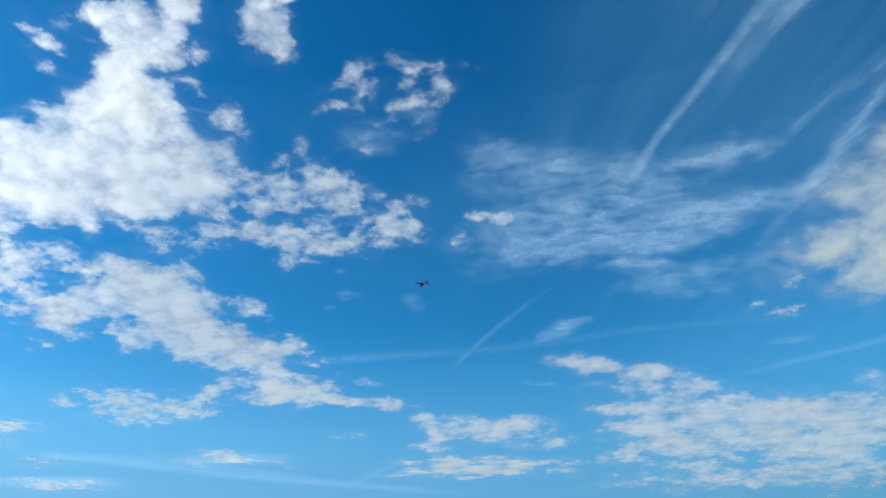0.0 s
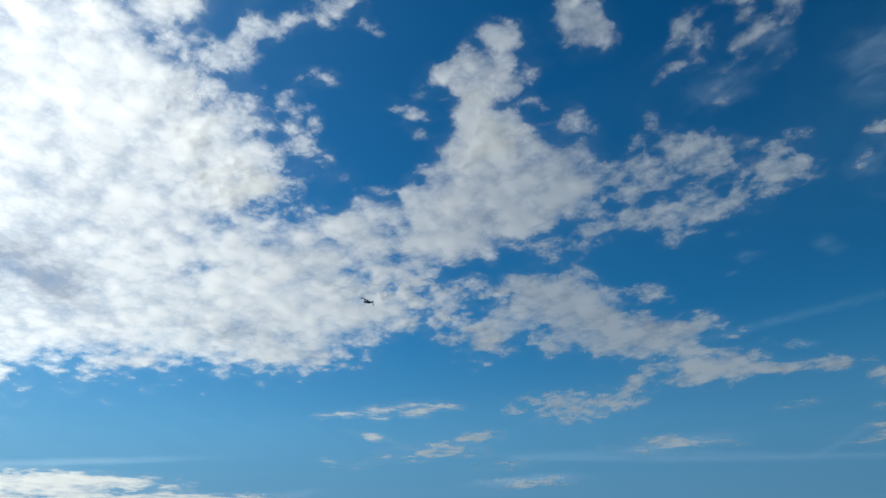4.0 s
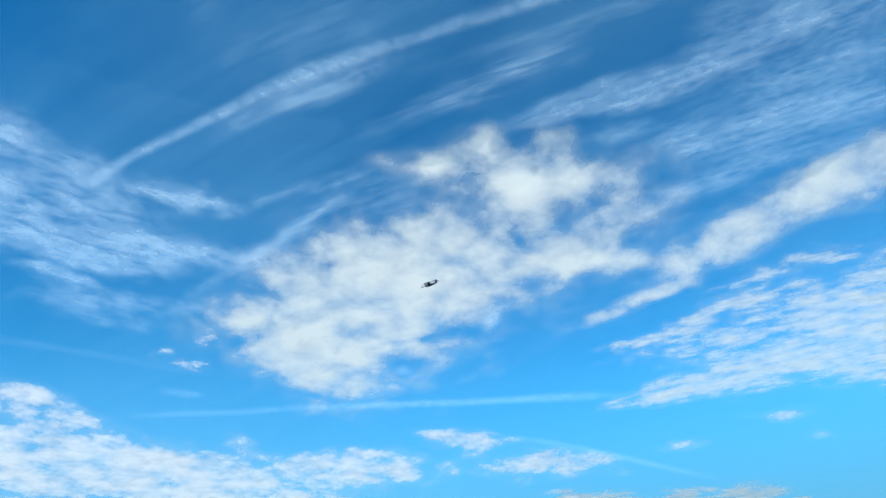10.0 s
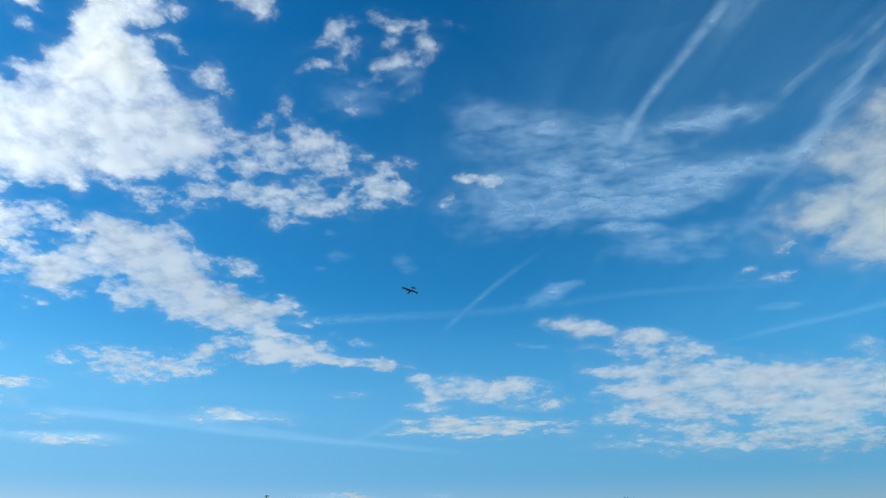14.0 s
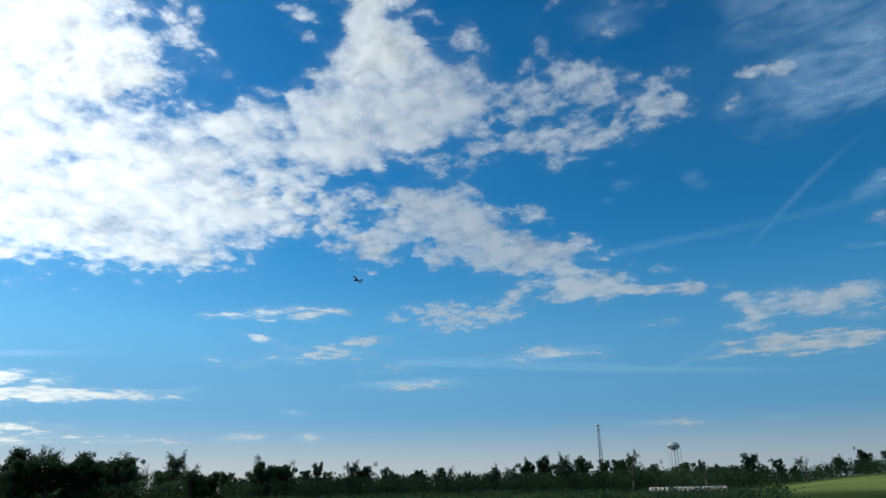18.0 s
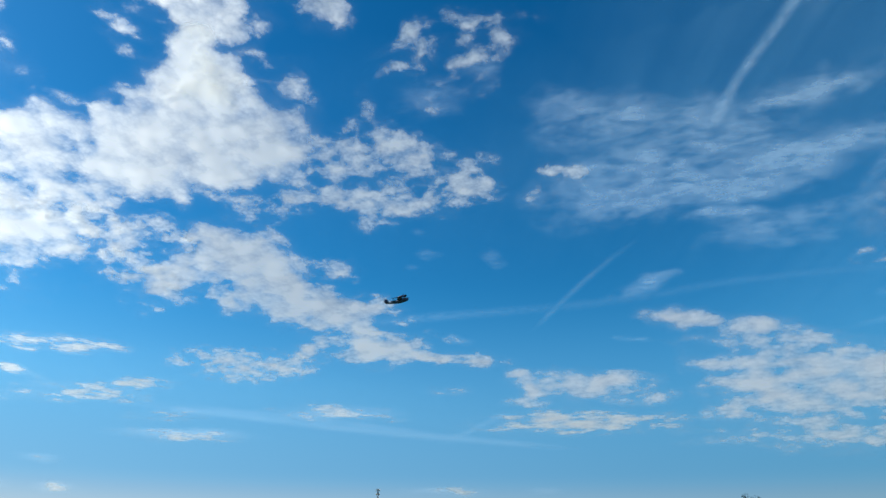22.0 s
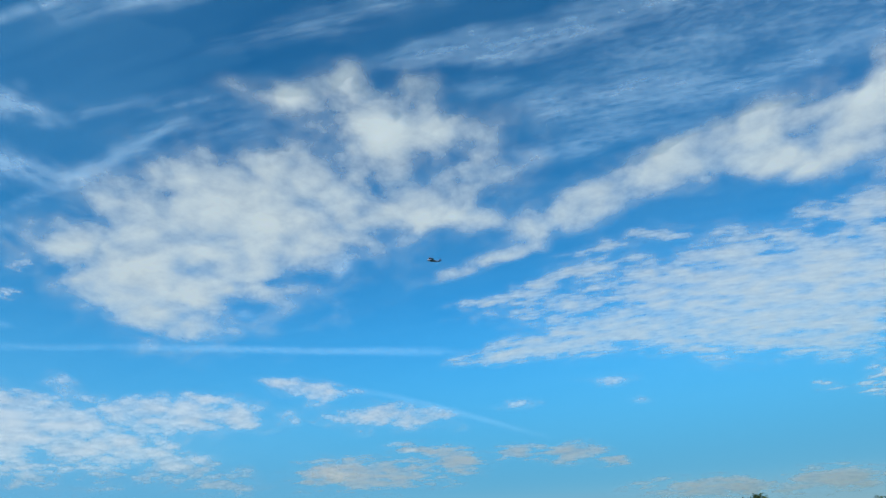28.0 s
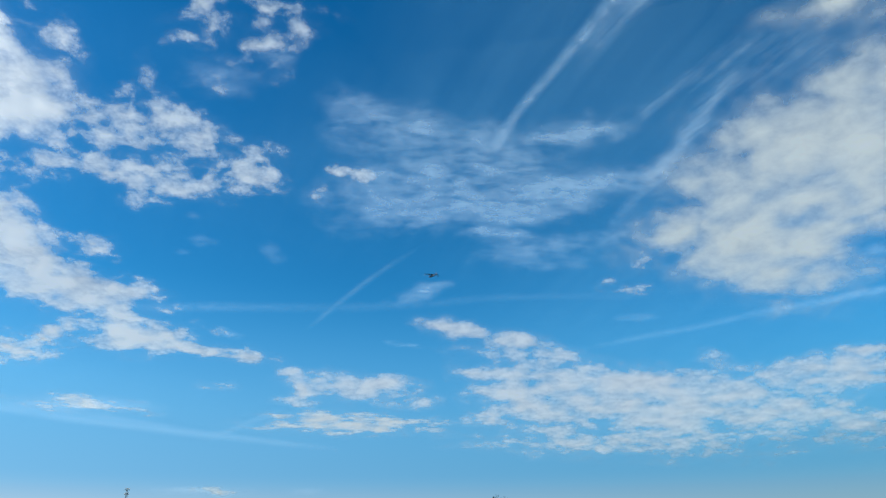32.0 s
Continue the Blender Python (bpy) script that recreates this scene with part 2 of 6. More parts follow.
cumulus = cloud_material("cumulus", 2.8, 19.0, 1.0, 0.08, 1.9, 1.0, cells=0.6, fade=4.0, lumps=0.6, mottle=0.8, grain=0.47, core=0.66, curl=0.25, relief=3.0, puffy=0.28, mist=0.1)
bank = cloud_material("cumulus_bank", 2.4, 16.0, 1.0, 0.12, 2.4, 1.0, cells=0.7, fade=4.0, lumps=0.35, mottle=0.92, core=0.76, curl=0.25, grain=0.46, relief=4.0, puffy=0.25, mist=0.1, puffs=1.1)
shreds = cloud_material("cloud_shreds", 3.2, 22.0, 1.0, 0.06, 1.2, 1.0, cells=0.4, fade=4.0, lumps=0.8, mottle=0.7, grain=0.56, core=0.25, curl=0.25, relief=4.0, puffy=0.2, mist=0.15)
soft = cloud_material("soft_cloud", 2.9, 9.0, 1.0, 0.0, 1.2, 0.98, cells=0.3, mottle=0.4, fade=1.8, lumps=0.6, grain=0.45, core=0.35, curl=0.3, relief=2.0, warm=(1.0, 0.975, 0.89), mist=0.35)
dappled = cloud_material("dappled_cloud", 2.6, 8.5, 1.0, 0.03, 1.8, 0.9, cells=0.7, mottle=0.6, fade=3.0, lumps=0.8, grain=0.45, core=0.45, curl=0.25, puffs=2.0, relief=3.3, warm=(1.0, 0.985, 0.985))
feathered = cloud_material("feathered_cloud", 2.4, 20.0, 0.45, 0.05, 1.3, 0.9, turn=67, ripple=1.3, cells=0.3, mottle=0.4, fade=2.5, core=0.45, curl=0.25, puffs=2.2, grain=0.52, relief=2.0, fine=(22.0, 45.0), warm=(1.0, 0.975, 0.9))
veil = cloud_material("veil_cloud", 4.4, 80.0, 0.12, 0.0, 0.9, 0.42, turn=61, fade=1.0, grain=0.62, core=0.2, thin=(0.88, 1.0, 0.94), relief=0.4)
gauze = cloud_material("gauze_cloud", 4.2, 36.0, 0.5, 0.0, 1.0, 0.44, fade=1.0, grain=0.62, core=0.2, thin=(0.92, 1.0, 0.93), relief=0.4)
rippled = cloud_material("rippled_cloud", 2.6, 75.0, 0.16, 0.0, 0.9, 0.44, turn=67, ripple=1.8, fade=1.0, core=0.2, thin=(0.88, 1.0, 0.95), relief=0.4)
trail = cloud_material("vapour_trail", 3.4, 60.0, 0.7, 0.0, 0.8, 0.4, fade=1.0, grain=0.64, core=0.2, thin=(0.9, 1.0, 0.95), relief=0.4)
# warm holds the reddening by low haze, put into the cloud's colour
flat = cloud_material("flat_cloud", 3.2, 22.0, 1.0, 0.05, 2.8, 0.9, mottle=0.5, fade=3.0, lumps=0.6, grain=0.57, core=0.5, curl=0.25, cells=0.6, low=True, relief=5.0, warm=(1.0, 0.965, 0.92), mist=0.15)
streaks = cloud_material("low_streaks", 1.8, 16.0, 0.3, 0.0, 0.8, 0.3, fade=1.0, core=0.3, thin=(1.0, 0.98, 0.95), low=True, relief=0.4)
haze_veil = cloud_material("high_haze", 1.6, 16.0, 0.12, 0.0, 0.7, 0.22, turn=67, fade=1.0, grain=0.64, core=0.1, thin=(0.5, 0.92, 1.0), relief=0.4)

grass = surface("meadow_grass", (0.035, 0.06, 0.018), (0.09, 0.12, 0.04), 0.02, 0.95, bump=0.5, fine=40, sheen=0.0)
leaf = surface("tree_leaf", (0.02, 0.04, 0.022), (0.045, 0.075, 0.036), 0.25, 0.8, bump=0.0, sheen=0.1)
glow_through = leaf.node_tree.nodes.new("ShaderNodeBsdfTranslucent")
glow_through.inputs["Color"].default_value = (0.035, 0.07, 0.03, 1)
leaf_mix = leaf.node_tree.nodes.new("ShaderNodeMixShader")
leaf_mix.inputs[0].default_value = 0.45
leaf.node_tree.links.new(leaf.node_tree.nodes["Principled BSDF"].outputs[0], leaf_mix.inputs[1])
leaf.node_tree.links.new(glow_through.outputs[0], leaf_mix.inputs[2])
leaf.node_tree.links.new(leaf_mix.outputs[0], leaf.node_tree.nodes["Material Output"].inputs["Surface"])
bark = surface("tree_bark", (0.05, 0.04, 0.03), (0.13, 0.11, 0.09), 1.5, 0.95, bump=0.4)
steel = surface("galvanised_steel", (0.04, 0.045, 0.05), (0.08, 0.085, 0.09), 0.6, 0.6, 0.3)
tank_paint = surface("white_tank_paint", (0.4, 0.43, 0.45), (0.55, 0.56, 0.57), 0.25, 0.5)
navy = surface("navy_paint", (0.011, 0.024, 0.072), (0.022, 0.042, 0.11), 6.0, 0.5, bump=0.05)
grey_paint = surface("grey_blue_paint", (0.028, 0.055, 0.13), (0.05, 0.09, 0.175), 6.0, 0.55, bump=0.05)
white_mark = surface("white_marking", (0.55, 0.55, 0.52), (0.75, 0.75, 0.72), 12.0, 0.5, bump=0.0)
black_paint = surface("black_rubber", (0.012, 0.012, 0.014), (0.03, 0.03, 0.03), 20.0, 0.6, bump=0.0)
metal = surface("bare_metal", (0.35, 0.35, 0.36), (0.55, 0.55, 0.55), 20.0, 0.35, 0.9, bump=0.0)
white_wall = surface("pale_siding", (0.2, 0.19, 0.17), (0.3, 0.28, 0.26), 0.4, 0.6)


# ---- mesh helpers ----
def part(name, bm, mat, parent=None, label="", smooth=True):
    data = bpy.data.meshes.new(name)
    bm.normal_update()
    bm.to_mesh(data)
    bm.free()
    data.materials.append(mat)
    if smooth:
        for p in data.polygons:
            p.use_smooth = True
    ob = new(name, data)
    ob.parent = parent
    if label:
        ob["label"] = label
    return ob


def loft(bm, rings, caps=True):
    """A skin over rings of equally many points."""
    made = [[bm.verts.new(p) for p in r] for r in rings]
    k = len(made[0])
    for a, b in zip(made, made[1:]):
        for i in range(k):
            bm.faces.new((a[i], a[(i + 1) % k], b[(i + 1) % k], b[i]))
    if caps:
        bm.faces.new(made[0][::-1])
        bm.faces.new(made[-1])
    return made


def rod(bm, a, b, ra, rb=None, n=8):
    a, b = Vector(a), Vector(b)
    q = (b - a).to_track_quat("Z", "Y").to_matrix()
    rb = ra if rb is None else rb
    loft(bm, [[p + q @ Vector((r * math.cos(2 * math.pi * i / n), r * math.sin(2 * math.pi * i / n), 0)) for i in range(n)]
              for p, r in ((a, ra), (b, rb))])


def box(bm, x0, y0, z0, x1, y1, z1):
    loft(bm, [[Vector((x, y, z)) for x, y in ((x0, y0), (x1, y0), (x1, y1), (x0, y1))] for z in (z0, z1)])


def thing(name, label, category, group="", at=None):
    ob = tagged(new(name), label, category, group)
    if at is not None:
        ob.matrix_basis = at
    return ob


# ---- clouds ----
CEILING, REACH = 620.0, 2660.0
# how far the wind carries a cloud in a second, for each metre of its height
WIND = (-0.00382, -0.00090)
DRIFTING = []
DRIFT_HEIGHT = {"flat_cloud": 555.0, "low_streaks": 500.0, "dappled_cloud": 700.0, "veil_cloud": 790.0, "rippled_cloud": 730.0, "gauze_cloud": 720.0, "vapour_trail": 700.0, "high_haze": 800.0}


CLOUDS = []


def cloud(name, label, mat, puffs):
    """Notes a cloud: soft lobes (azimuth, elevation, half length, half height, tilt, weight)."""
    if CLOUDS and CLOUDS[-1][:2] == (name, label):
        CLOUDS[-1][3].extend(puffs)
    else:
        CLOUDS.append((name, label, mat, puffs))


def fullness(d, puffs):
    """How full a cloud of these lobes is along the ways d."""
    left_over, holes, deep = np.ones(len(d)), np.ones(len(d)), np.zeros(len(d))
    for az, el, a, b, tilt, weight in puffs:
        w = heading(az, el)
        near = np.nonzero(d @ np.array(w) > math.cos(min(1.4, radians(max(a, b) * 1.9))))[0]
        e1 = w.cross(Vector((0, 0, 1))).normalized()
        e2 = e1.cross(w)
        ct, st = math.cos(radians(tilt)), math.sin(radians(tilt))
        u, v = d[near] @ np.array(e1 * ct + e2 * st), d[near] @ np.array(e2 * ct - e1 * st)
        r = np.sqrt((u / radians(a)) ** 2 + (v / radians(max(b, 0.2))) ** 2)
        lobe = np.exp(-0.8 * r ** 2) * min(abs(weight), 1.0) * 0.9
        if weight > 0:
            left_over[near] *= 1 - np.minimum(lobe, 0.999)
            # weight over 1 adds no thickness, only grey shade in the colour
            deep[near] += lobe * max(0.0, weight - 1)
        else:
            holes[near] *= 1 - lobe
    return (1 - left_over) * holes, deep


TORN = {"cumulus_bank": 0.32, "high_haze": 0.1, "vapour_trail": 0.08, "veil_cloud": 0.3, "rippled_cloud": 0.3, "soft_cloud": 0.3, "flat_cloud": 0.3, "low_streaks": 0.2}


def build_clouds(layers, step=0.0024):
    """A vault of cells over the whole sky for each layer (height, kind of cloud); each cell belongs to the fullest cloud
    there. A cloud is torn by noise at its edge and sags where it is thick."""
    sheets = [[c for c in CLOUDS if c[2] == kind] for _, kind in layers]
    xs, ys = np.arange(-1.0, 1.0, step), np.arange(-0.35, 1.0, step)
    gx, gy = np.meshgrid(xs, ys)
    rr = gx ** 2 + gy ** 2
    d = np.stack((2 * gx, 2 * gy, 1 - rr), axis=-1) / (1 + rr)[..., None]
    shape = gx.shape
    d = d.reshape(-1, 3)
    # first roughly, to know where any cloud may be
    some = np.zeros(len(d), dtype=bool)
    for sheet in sheets:
        for _, _, _, puffs in sheet:
            for az, el, a, b, tilt, weight in puffs:
                some |= d @ np.array(heading(az, el)) > math.cos(radians(min(75, max(a, b) * 1.8 + 2)))
    some &= d[:, 2] > 0.03
    where = np.nonzero(some)[0]
    straight = d[where]
    q = straight[:, :2] / (straight[:, 2:] + 0.22)
    bent, tear = np.zeros((len(straight), 3)), np.zeros(len(straight))
    for i, (x, y) in enumerate(q.tolist()):
        bent[i] = noise.noise_vector(Vector((x * 9, y * 9, 0.3))) * 0.007 + noise.noise_vector(Vector((x * 24, y * 24, 3.1))) * 0.005
        tear[i] = noise.fractal(Vector((x * 13, y * 13, 0.37)), 0.75, 2.1, 6)
    e = straight + bent * np.minimum(1, 0.2 + straight[:, 2:] * 1.7)
    e /= np.linalg.norm(e, axis=1)[:, None]
    calm = np.minimum(1, 0.25 + 2 * straight[:, 2])
    fulls, owners, grey_shades = [], [], []
    for sheet in sheets:
        grey_shade, best, owner = np.zeros(len(e)), np.zeros(len(e)), -np.ones(len(e), dtype=int)
        for k, (name, _, _, puffs) in enumerate(sheet):
            f, deep = fullness(straight if name == "vapour_trail" else e, puffs)
            owner[f > best] = k
            grey_shade, best = np.maximum(grey_shade, deep), np.maximum(best, f)
        fulls.append(best)
        owners.append(owner)
        grey_shades.append(grey_shade)
    for n_layer, (height, kind) in enumerate(layers):
        full = fulls[n_layer]
        full = full + TORN.get(kind.name, 0.45) * tear * np.minimum(1, full * 2) * (1.25 - np.minimum(1, full)) * calm
        thick, grey_shade, own = np.zeros(len(d)), np.zeros(len(d)), -np.ones(len(d), dtype=int)
        thick[where], grey_shade[where], own[where] = np.clip((full - 0.05) / 0.9, 0, 1), grey_shades[n_layer], owners[n_layer]
        dist = CEILING / np.sqrt(d[:, 2] ** 2 + (CEILING / REACH) ** 2) * height * (1 - 0.005 * thick * np.minimum(1, d[:, 2] * 2))
        verts = (d * dist[:, None]).reshape(*shape, 3)
        thick, own, grey_shade = thick.reshape(shape), own.reshape(shape), grey_shade.reshape(shape)
        on = thick > 0
        cells = (on[:-1, :-1] | on[:-1, 1:] | on[1:, 1:] | on[1:, :-1])
        label_of = np.where(cells, np.maximum.reduce((own[:-1, :-1], own[:-1, 1:], own[1:, 1:], own[1:, :-1])), -1)
        mesh_clouds(sheets[n_layer], label_of, verts, thick, grey_shade)


def mesh_clouds(sheet, label_of, verts, thick, grey_shade):
    """Every connected patch of one cloud becomes an object of its own; crumbs join the cloud beside them."""

    def patches():
        left = label_of >= 0
        for i, j in zip(*np.nonzero(label_of >= 0)):
            if not left[i, j]:
                continue
            k = label_of[i, j]
            left[i, j] = False
            piece, beside, todo = [], -1, [(i, j)]
            while todo:
                a, b = todo.pop()
                piece.append((a, b))
                for c, g in ((a + 1, b), (a - 1, b), (a, b + 1), (a, b - 1)):
                    if 0 <= c < left.shape[0] and 0 <= g < left.shape[1]:
                        if label_of[c, g] == k:
                            if left[c, g]:
                                left[c, g] = False
                                todo.append((c, g))
                        elif label_of[c, g] >= 0:
                            beside = label_of[c, g]
            yield k, piece, beside

    for k, piece, beside in list(patches()):
        if len(piece) < 150 and beside >= 0:
            for a, b in piece:
                label_of[a, b] = beside
    for k, piece, _ in list(patches()):
        if len(piece) < 12:
            continue
        name, label, mat, _ = sheet[k]
        index, co, th, dp, quads = {}, [], [], [], []
        for a, b in piece:
            quad = []
            for c, g in ((a, b), (a + 1, b), (a + 1, b + 1), (a, b + 1)):
                if (c, g) not in index:
                    index[c, g] = len(co)
                    co.append(verts[c, g].tolist())
                    th.append(thick[c, g])
                    dp.append(grey_shade[c, g])
                quad.append(index[c, g])
            quads.append(quad)
        data = bpy.data.meshes.new(name)
        data.from_pydata(co, [], quads)
        data.attributes.new("thickness", "FLOAT", "POINT").data.foreach_set("value", th)
        data.attributes.new("grey_shade", "FLOAT", "POINT").data.foreach_set("value", dp)
        data.polygons.foreach_set("use_smooth", [True] * len(quads))
        data.materials.append(mat)
        ob = tagged(new(name, data), label, "cloud")
        DRIFTING.append((ob, DRIFT_HEIGHT.get(mat.name, 560.0)))


# ---- ground ----
def ease(v, a, b):
    k = min(1.0, max(0.0, (v - a) / (b - a)))
    return k * k * (3 - 2 * k)


def ground_height(x, y):
    """Level round the eye, then a shallow dip, and a field that rises to the north."""
    r, az = math.hypot(x, y), math.degrees(math.atan2(x, y))
    bumps = 0.25 * noise.noise(Vector((x / 40, y / 40, 0))) * min(1, r / 60)
    return bumps - 2.0 * min(1, max(0, (r - 12) / 60)) + 5.4 * ease(r, 130, 320) * ease(az, -15, -3) * ease(-az, -60, -35)


def build_ground():
    bm = bmesh.new()
    rings = [0.5] + [2.0 * 1.2 ** i for i in range(46)]
    n = 180
    made = []
    for r in rings:
        ways = [(r * math.sin(2 * math.pi * i / n), r * math.cos(2 * math.pi * i / n)) for i in range(n)]
        made.append([bm.verts.new((x, y, ground_height(x, y))) for x, y in ways])
    bm.faces.new(made[0][::-1])
    for a, b in zip(made, made[1:]):
        for i in range(n):
            bm.faces.new((a[i], a[(i + 1) % n], b[(i + 1) % n], b[i]))
    tagged(part("ground", bm, grass), "level green meadow of short grass", "ground", kind="structure")


build_ground()


# ---- trees ----
def leaf_clump(bm, c, r, count, size, rnd):
    for _ in range(count):
        v = Vector((rnd.gauss(0, 1), rnd.gauss(0, 1), rnd.gauss(0, 0.8)))
        v = c + v.normalized() * r * rnd.random() ** 0.4
        q = Euler((rnd.uniform(-1, 1), rnd.uniform(-1, 1), rnd.uniform(0, 6.3))).to_matrix()
        s = size * rnd.uniform(0.6, 1.3)
        pts = [v + q @ Vector(p) * s for p in ((-0.5, 0, 0), (0, -0.32, 0.08), (0.55, 0, 0), (0, 0.32, 0.08))]
        bm.faces.new([bm.verts.new(p) for p in pts])


def build_tree(seed, kind):
    """A tree 10 m high."""
    rnd = random.Random(seed)
    tree = thing("tree", "dark green leafy tree with an uneven crown", "tree")
    bm = bmesh.new()
    tips = []
    lean = Vector((rnd.uniform(-0.4, 0.4), rnd.uniform(-0.4, 0.4), 0))
    fork = rnd.uniform(2.2, 3.6)
    rod(bm, (0, 0, -0.3), Vector((0, 0, fork)) + lean * 0.4, 0.26, 0.18)
    rod(bm, Vector((0, 0, fork)) + lean * 0.4, Vector((0, 0, 7.6)) + lean, 0.18, 0.05)
    wide = {"round": 4.2, "tall": 3.0, "open": 3.4, "bare": 1.7}[kind]
    for i in range(11 if kind != "bare" else 8):
        z = rnd.uniform(fork * 0.8, 7.2)
        a = i * 2.4 + rnd.uniform(-0.4, 0.4)
        out = wide * (1 - abs(z - 5.2) / 6.5) * rnd.uniform(0.6, 1)
        foot = Vector((0, 0, z)) + lean * z / 8
        tip = foot + Vector((math.cos(a) * out, math.sin(a) * out, rnd.uniform(0.8, 2.4)))
        rod(bm, foot, tip, 0.09, 0.025, 6)
        tips.append((foot, tip))
        if kind in ("bare", "open"):
            for _ in range(3):
                s = foot.lerp(tip, rnd.uniform(0.4, 0.9))
                e = s + Vector((rnd.uniform(-0.8, 0.8), rnd.uniform(-0.8, 0.8), rnd.uniform(0.5, 1.5)))
                rod(bm, s, e, 0.035, 0.012, 5)
    part("trunk", bm, bark, tree)
    if kind != "bare":
        bm = bmesh.new()
        full = 34 if kind == "open" else 70
        for foot, tip in tips:
            for k in range(6):
                c = foot.lerp(tip, 0.35 + 0.15 * k) + Vector((rnd.gauss(0, 0.5), rnd.gauss(0, 0.5), rnd.gauss(0, 0.45)))
                leaf_clump(bm, c, rnd.uniform(0.5, 0.95), full, 0.3 if kind == "open" else 0.36, rnd)
        for k in range(14):
            a = rnd.uniform(0, 6.3)
            r = wide * 0.55 * rnd.random()
            leaf_clump(bm, lean + Vector((math.cos(a) * r, math.sin(a) * r, rnd.uniform(6.2, 9.2) - r * 0.5)), rnd.uniform(0.45, 0.85), full, 0.34, rnd)
        if kind in ("round", "tall"):
            for k in range(12):
                a = rnd.uniform(0, 6.3)
                leaf_clump(bm, Vector((math.cos(a) * wide * 0.7, math.sin(a) * wide * 0.7, rnd.uniform(1.2, 4.0))), 1.2, full, 0.4, rnd)
        part("crown", bm, leaf, tree, smooth=False)
    return tree


TREE_KINDS = [build_tree(11, "round"), build_tree(12, "round"), build_tree(13, "tall"), build_tree(14, "open"), build_tree(15, "round"), build_tree(16, "tall")]
BARE = build_tree(21, "bare")
BARE["label"] = "bare dead tree with thin grey branches"
used = set()


def plant(model, az, dist, top, wide=1.0, group="trees along the field edge"):
    """Stand a tree so that its top rises to top degrees above the eye's level."""
    w = heading(az, 0) * dist
    foot = ground_height(w.x, w.y) - 0.15
    s = (dist * math.tan(radians(top)) + 1.6 - foot) / 9.6
    m = Matrix.LocRotScale((w.x, w.y, foot), Euler((0, 0, (az * 7.3 + dist) % 6.28)), None)
    if model in used:
        ob = copy_thing(model, m)
    else:
        used.add(model)
        ob = model
        ob.matrix_basis = m
    ob.scale = (s * wide, s * wide, s)
    ob["group"] = group
    return ob


for i, (az, dist, top) in enumerate([(-85.2, 209, 3.90), (-83.3, 204, 3.67), (-81.8, 215, 3.70), (-80.0, 206, 4.05), (-78.3, 202, 4.30), (-77.5, 216, 4.19), (-76.9, 236, 3.91), (-74.5, 232, 3.44), (-74.5, 230, 3.41), (-73.1, 208, 3.15), (-72.0, 221, 3.18), (-70.9, 211, 3.02), (-69.9, 206, 2.75), (-66.2, 204, 2.68), (-64.3, 208, 2.99), (-62.0, 237, 2.88), (-60.5, 233, 2.76), (-59.3, 232, 2.72), (-56.0, 232, 2.67), (-54.7, 207, 1.77), (-53.5, 212, 1.67), (-49.8, 225, 2.03), (-48.1, 229, 1.84), (-46.4, 398, 1.73)], 0):
    plant(TREE_KINDS[(i * 5 + i // 6) % 6], az, dist, top, (0.8 if dist < 300 else 0.62) + 0.35 * (i % 3) / 2)
for i, (az, dist, top) in enumerate([(-44.7, 400, 1.62), (-42.9, 336, 1.93), (-41.8, 378, 1.82), (-39.4, 383, 1.44), (-37.6, 370, 1.40), (-35.8, 344, 1.45), (-33.6, 367, 1.15), (-31.8, 337, 1.28), (-30.2, 404, 1.41), (-28.7, 399, 1.92), (-27.6, 373, 2.02), (-26.0, 354, 1.98), (-24.7, 402, 2.20), (-23.0, 375, 1.73), (-21.7, 400, 2.02), (-20.9, 397, 1.83), (-19.3, 370, 1.45), (-17.2, 363, 1.59), (-16.0, 377, 1.67), (-14.7, 364, 1.39), (-12.5, 342, 1.83), (-10.6, 354, 1.68), (-9.2, 395, 1.44), (-6.7, 333, 1.49)], 24):
    plant(TREE_KINDS[(i * 5 + i // 6) % 6], az, dist, top, (0.8 if dist < 300 else 0.62) + 0.35 * (i % 3) / 2)
for i, (az, dist, top) in enumerate([(-5.2, 333, 1.93), (-5.0, 380, 1.72), (-3.4, 352, 1.99), (-1.4, 221, 2.38), (2.8, 218, 2.96), (4.5, 213, 3.39), (4.6, 239, 3.69), (54.5, 207, 3.95), (73.5, 207, 3.85), (82.7, 216, 3.13)], 48):
    plant(TREE_KINDS[(i * 5 + i // 6) % 6], az, dist, top, (0.8 if dist < 300 else 0.62) + 0.35 * (i % 3) / 2)
for i, (az, dist, top) in enumerate([(-81.6, 206, 3.89), (-80.0, 219, 4.26), (-78.0, 232, 4.32), (-74.7, 211, 3.47), (-72.0, 224, 3.14), (-69.4, 237, 2.88), (-65.8, 216, 2.75), (-64.1, 229, 2.99), (-62.0, 208, 3.05), (-59.7, 221, 2.99), (-55.9, 234, 2.77), (-49.6, 213, 2.33), (-47.6, 342, 2.12), (-45.4, 359, 2.03), (-42.6, 376, 2.07), (-40.0, 343, 1.87), (-37.5, 360, 1.63), (-35.0, 377, 1.48), (-31.4, 344, 1.54), (-29.2, 361, 2.05), (-27.5, 378, 2.15), (-26.0, 345, 2.25), (-24.6, 362, 2.39), (-21.8, 379, 2.06), (-20.7, 346, 2.28), (-73.0, 225, 3.38), (-69.4, 238, 3.50), (-66.1, 217, 3.13), (-64.4, 230, 3.12), (-62.4, 209, 2.94)]):
    plant(TREE_KINDS[(3, 0, 4, 3, 2, 1, 5)[i % 7]], az, dist, top, (0.85, 0.7, 0.95)[i % 3] if dist < 300 else 0.6)
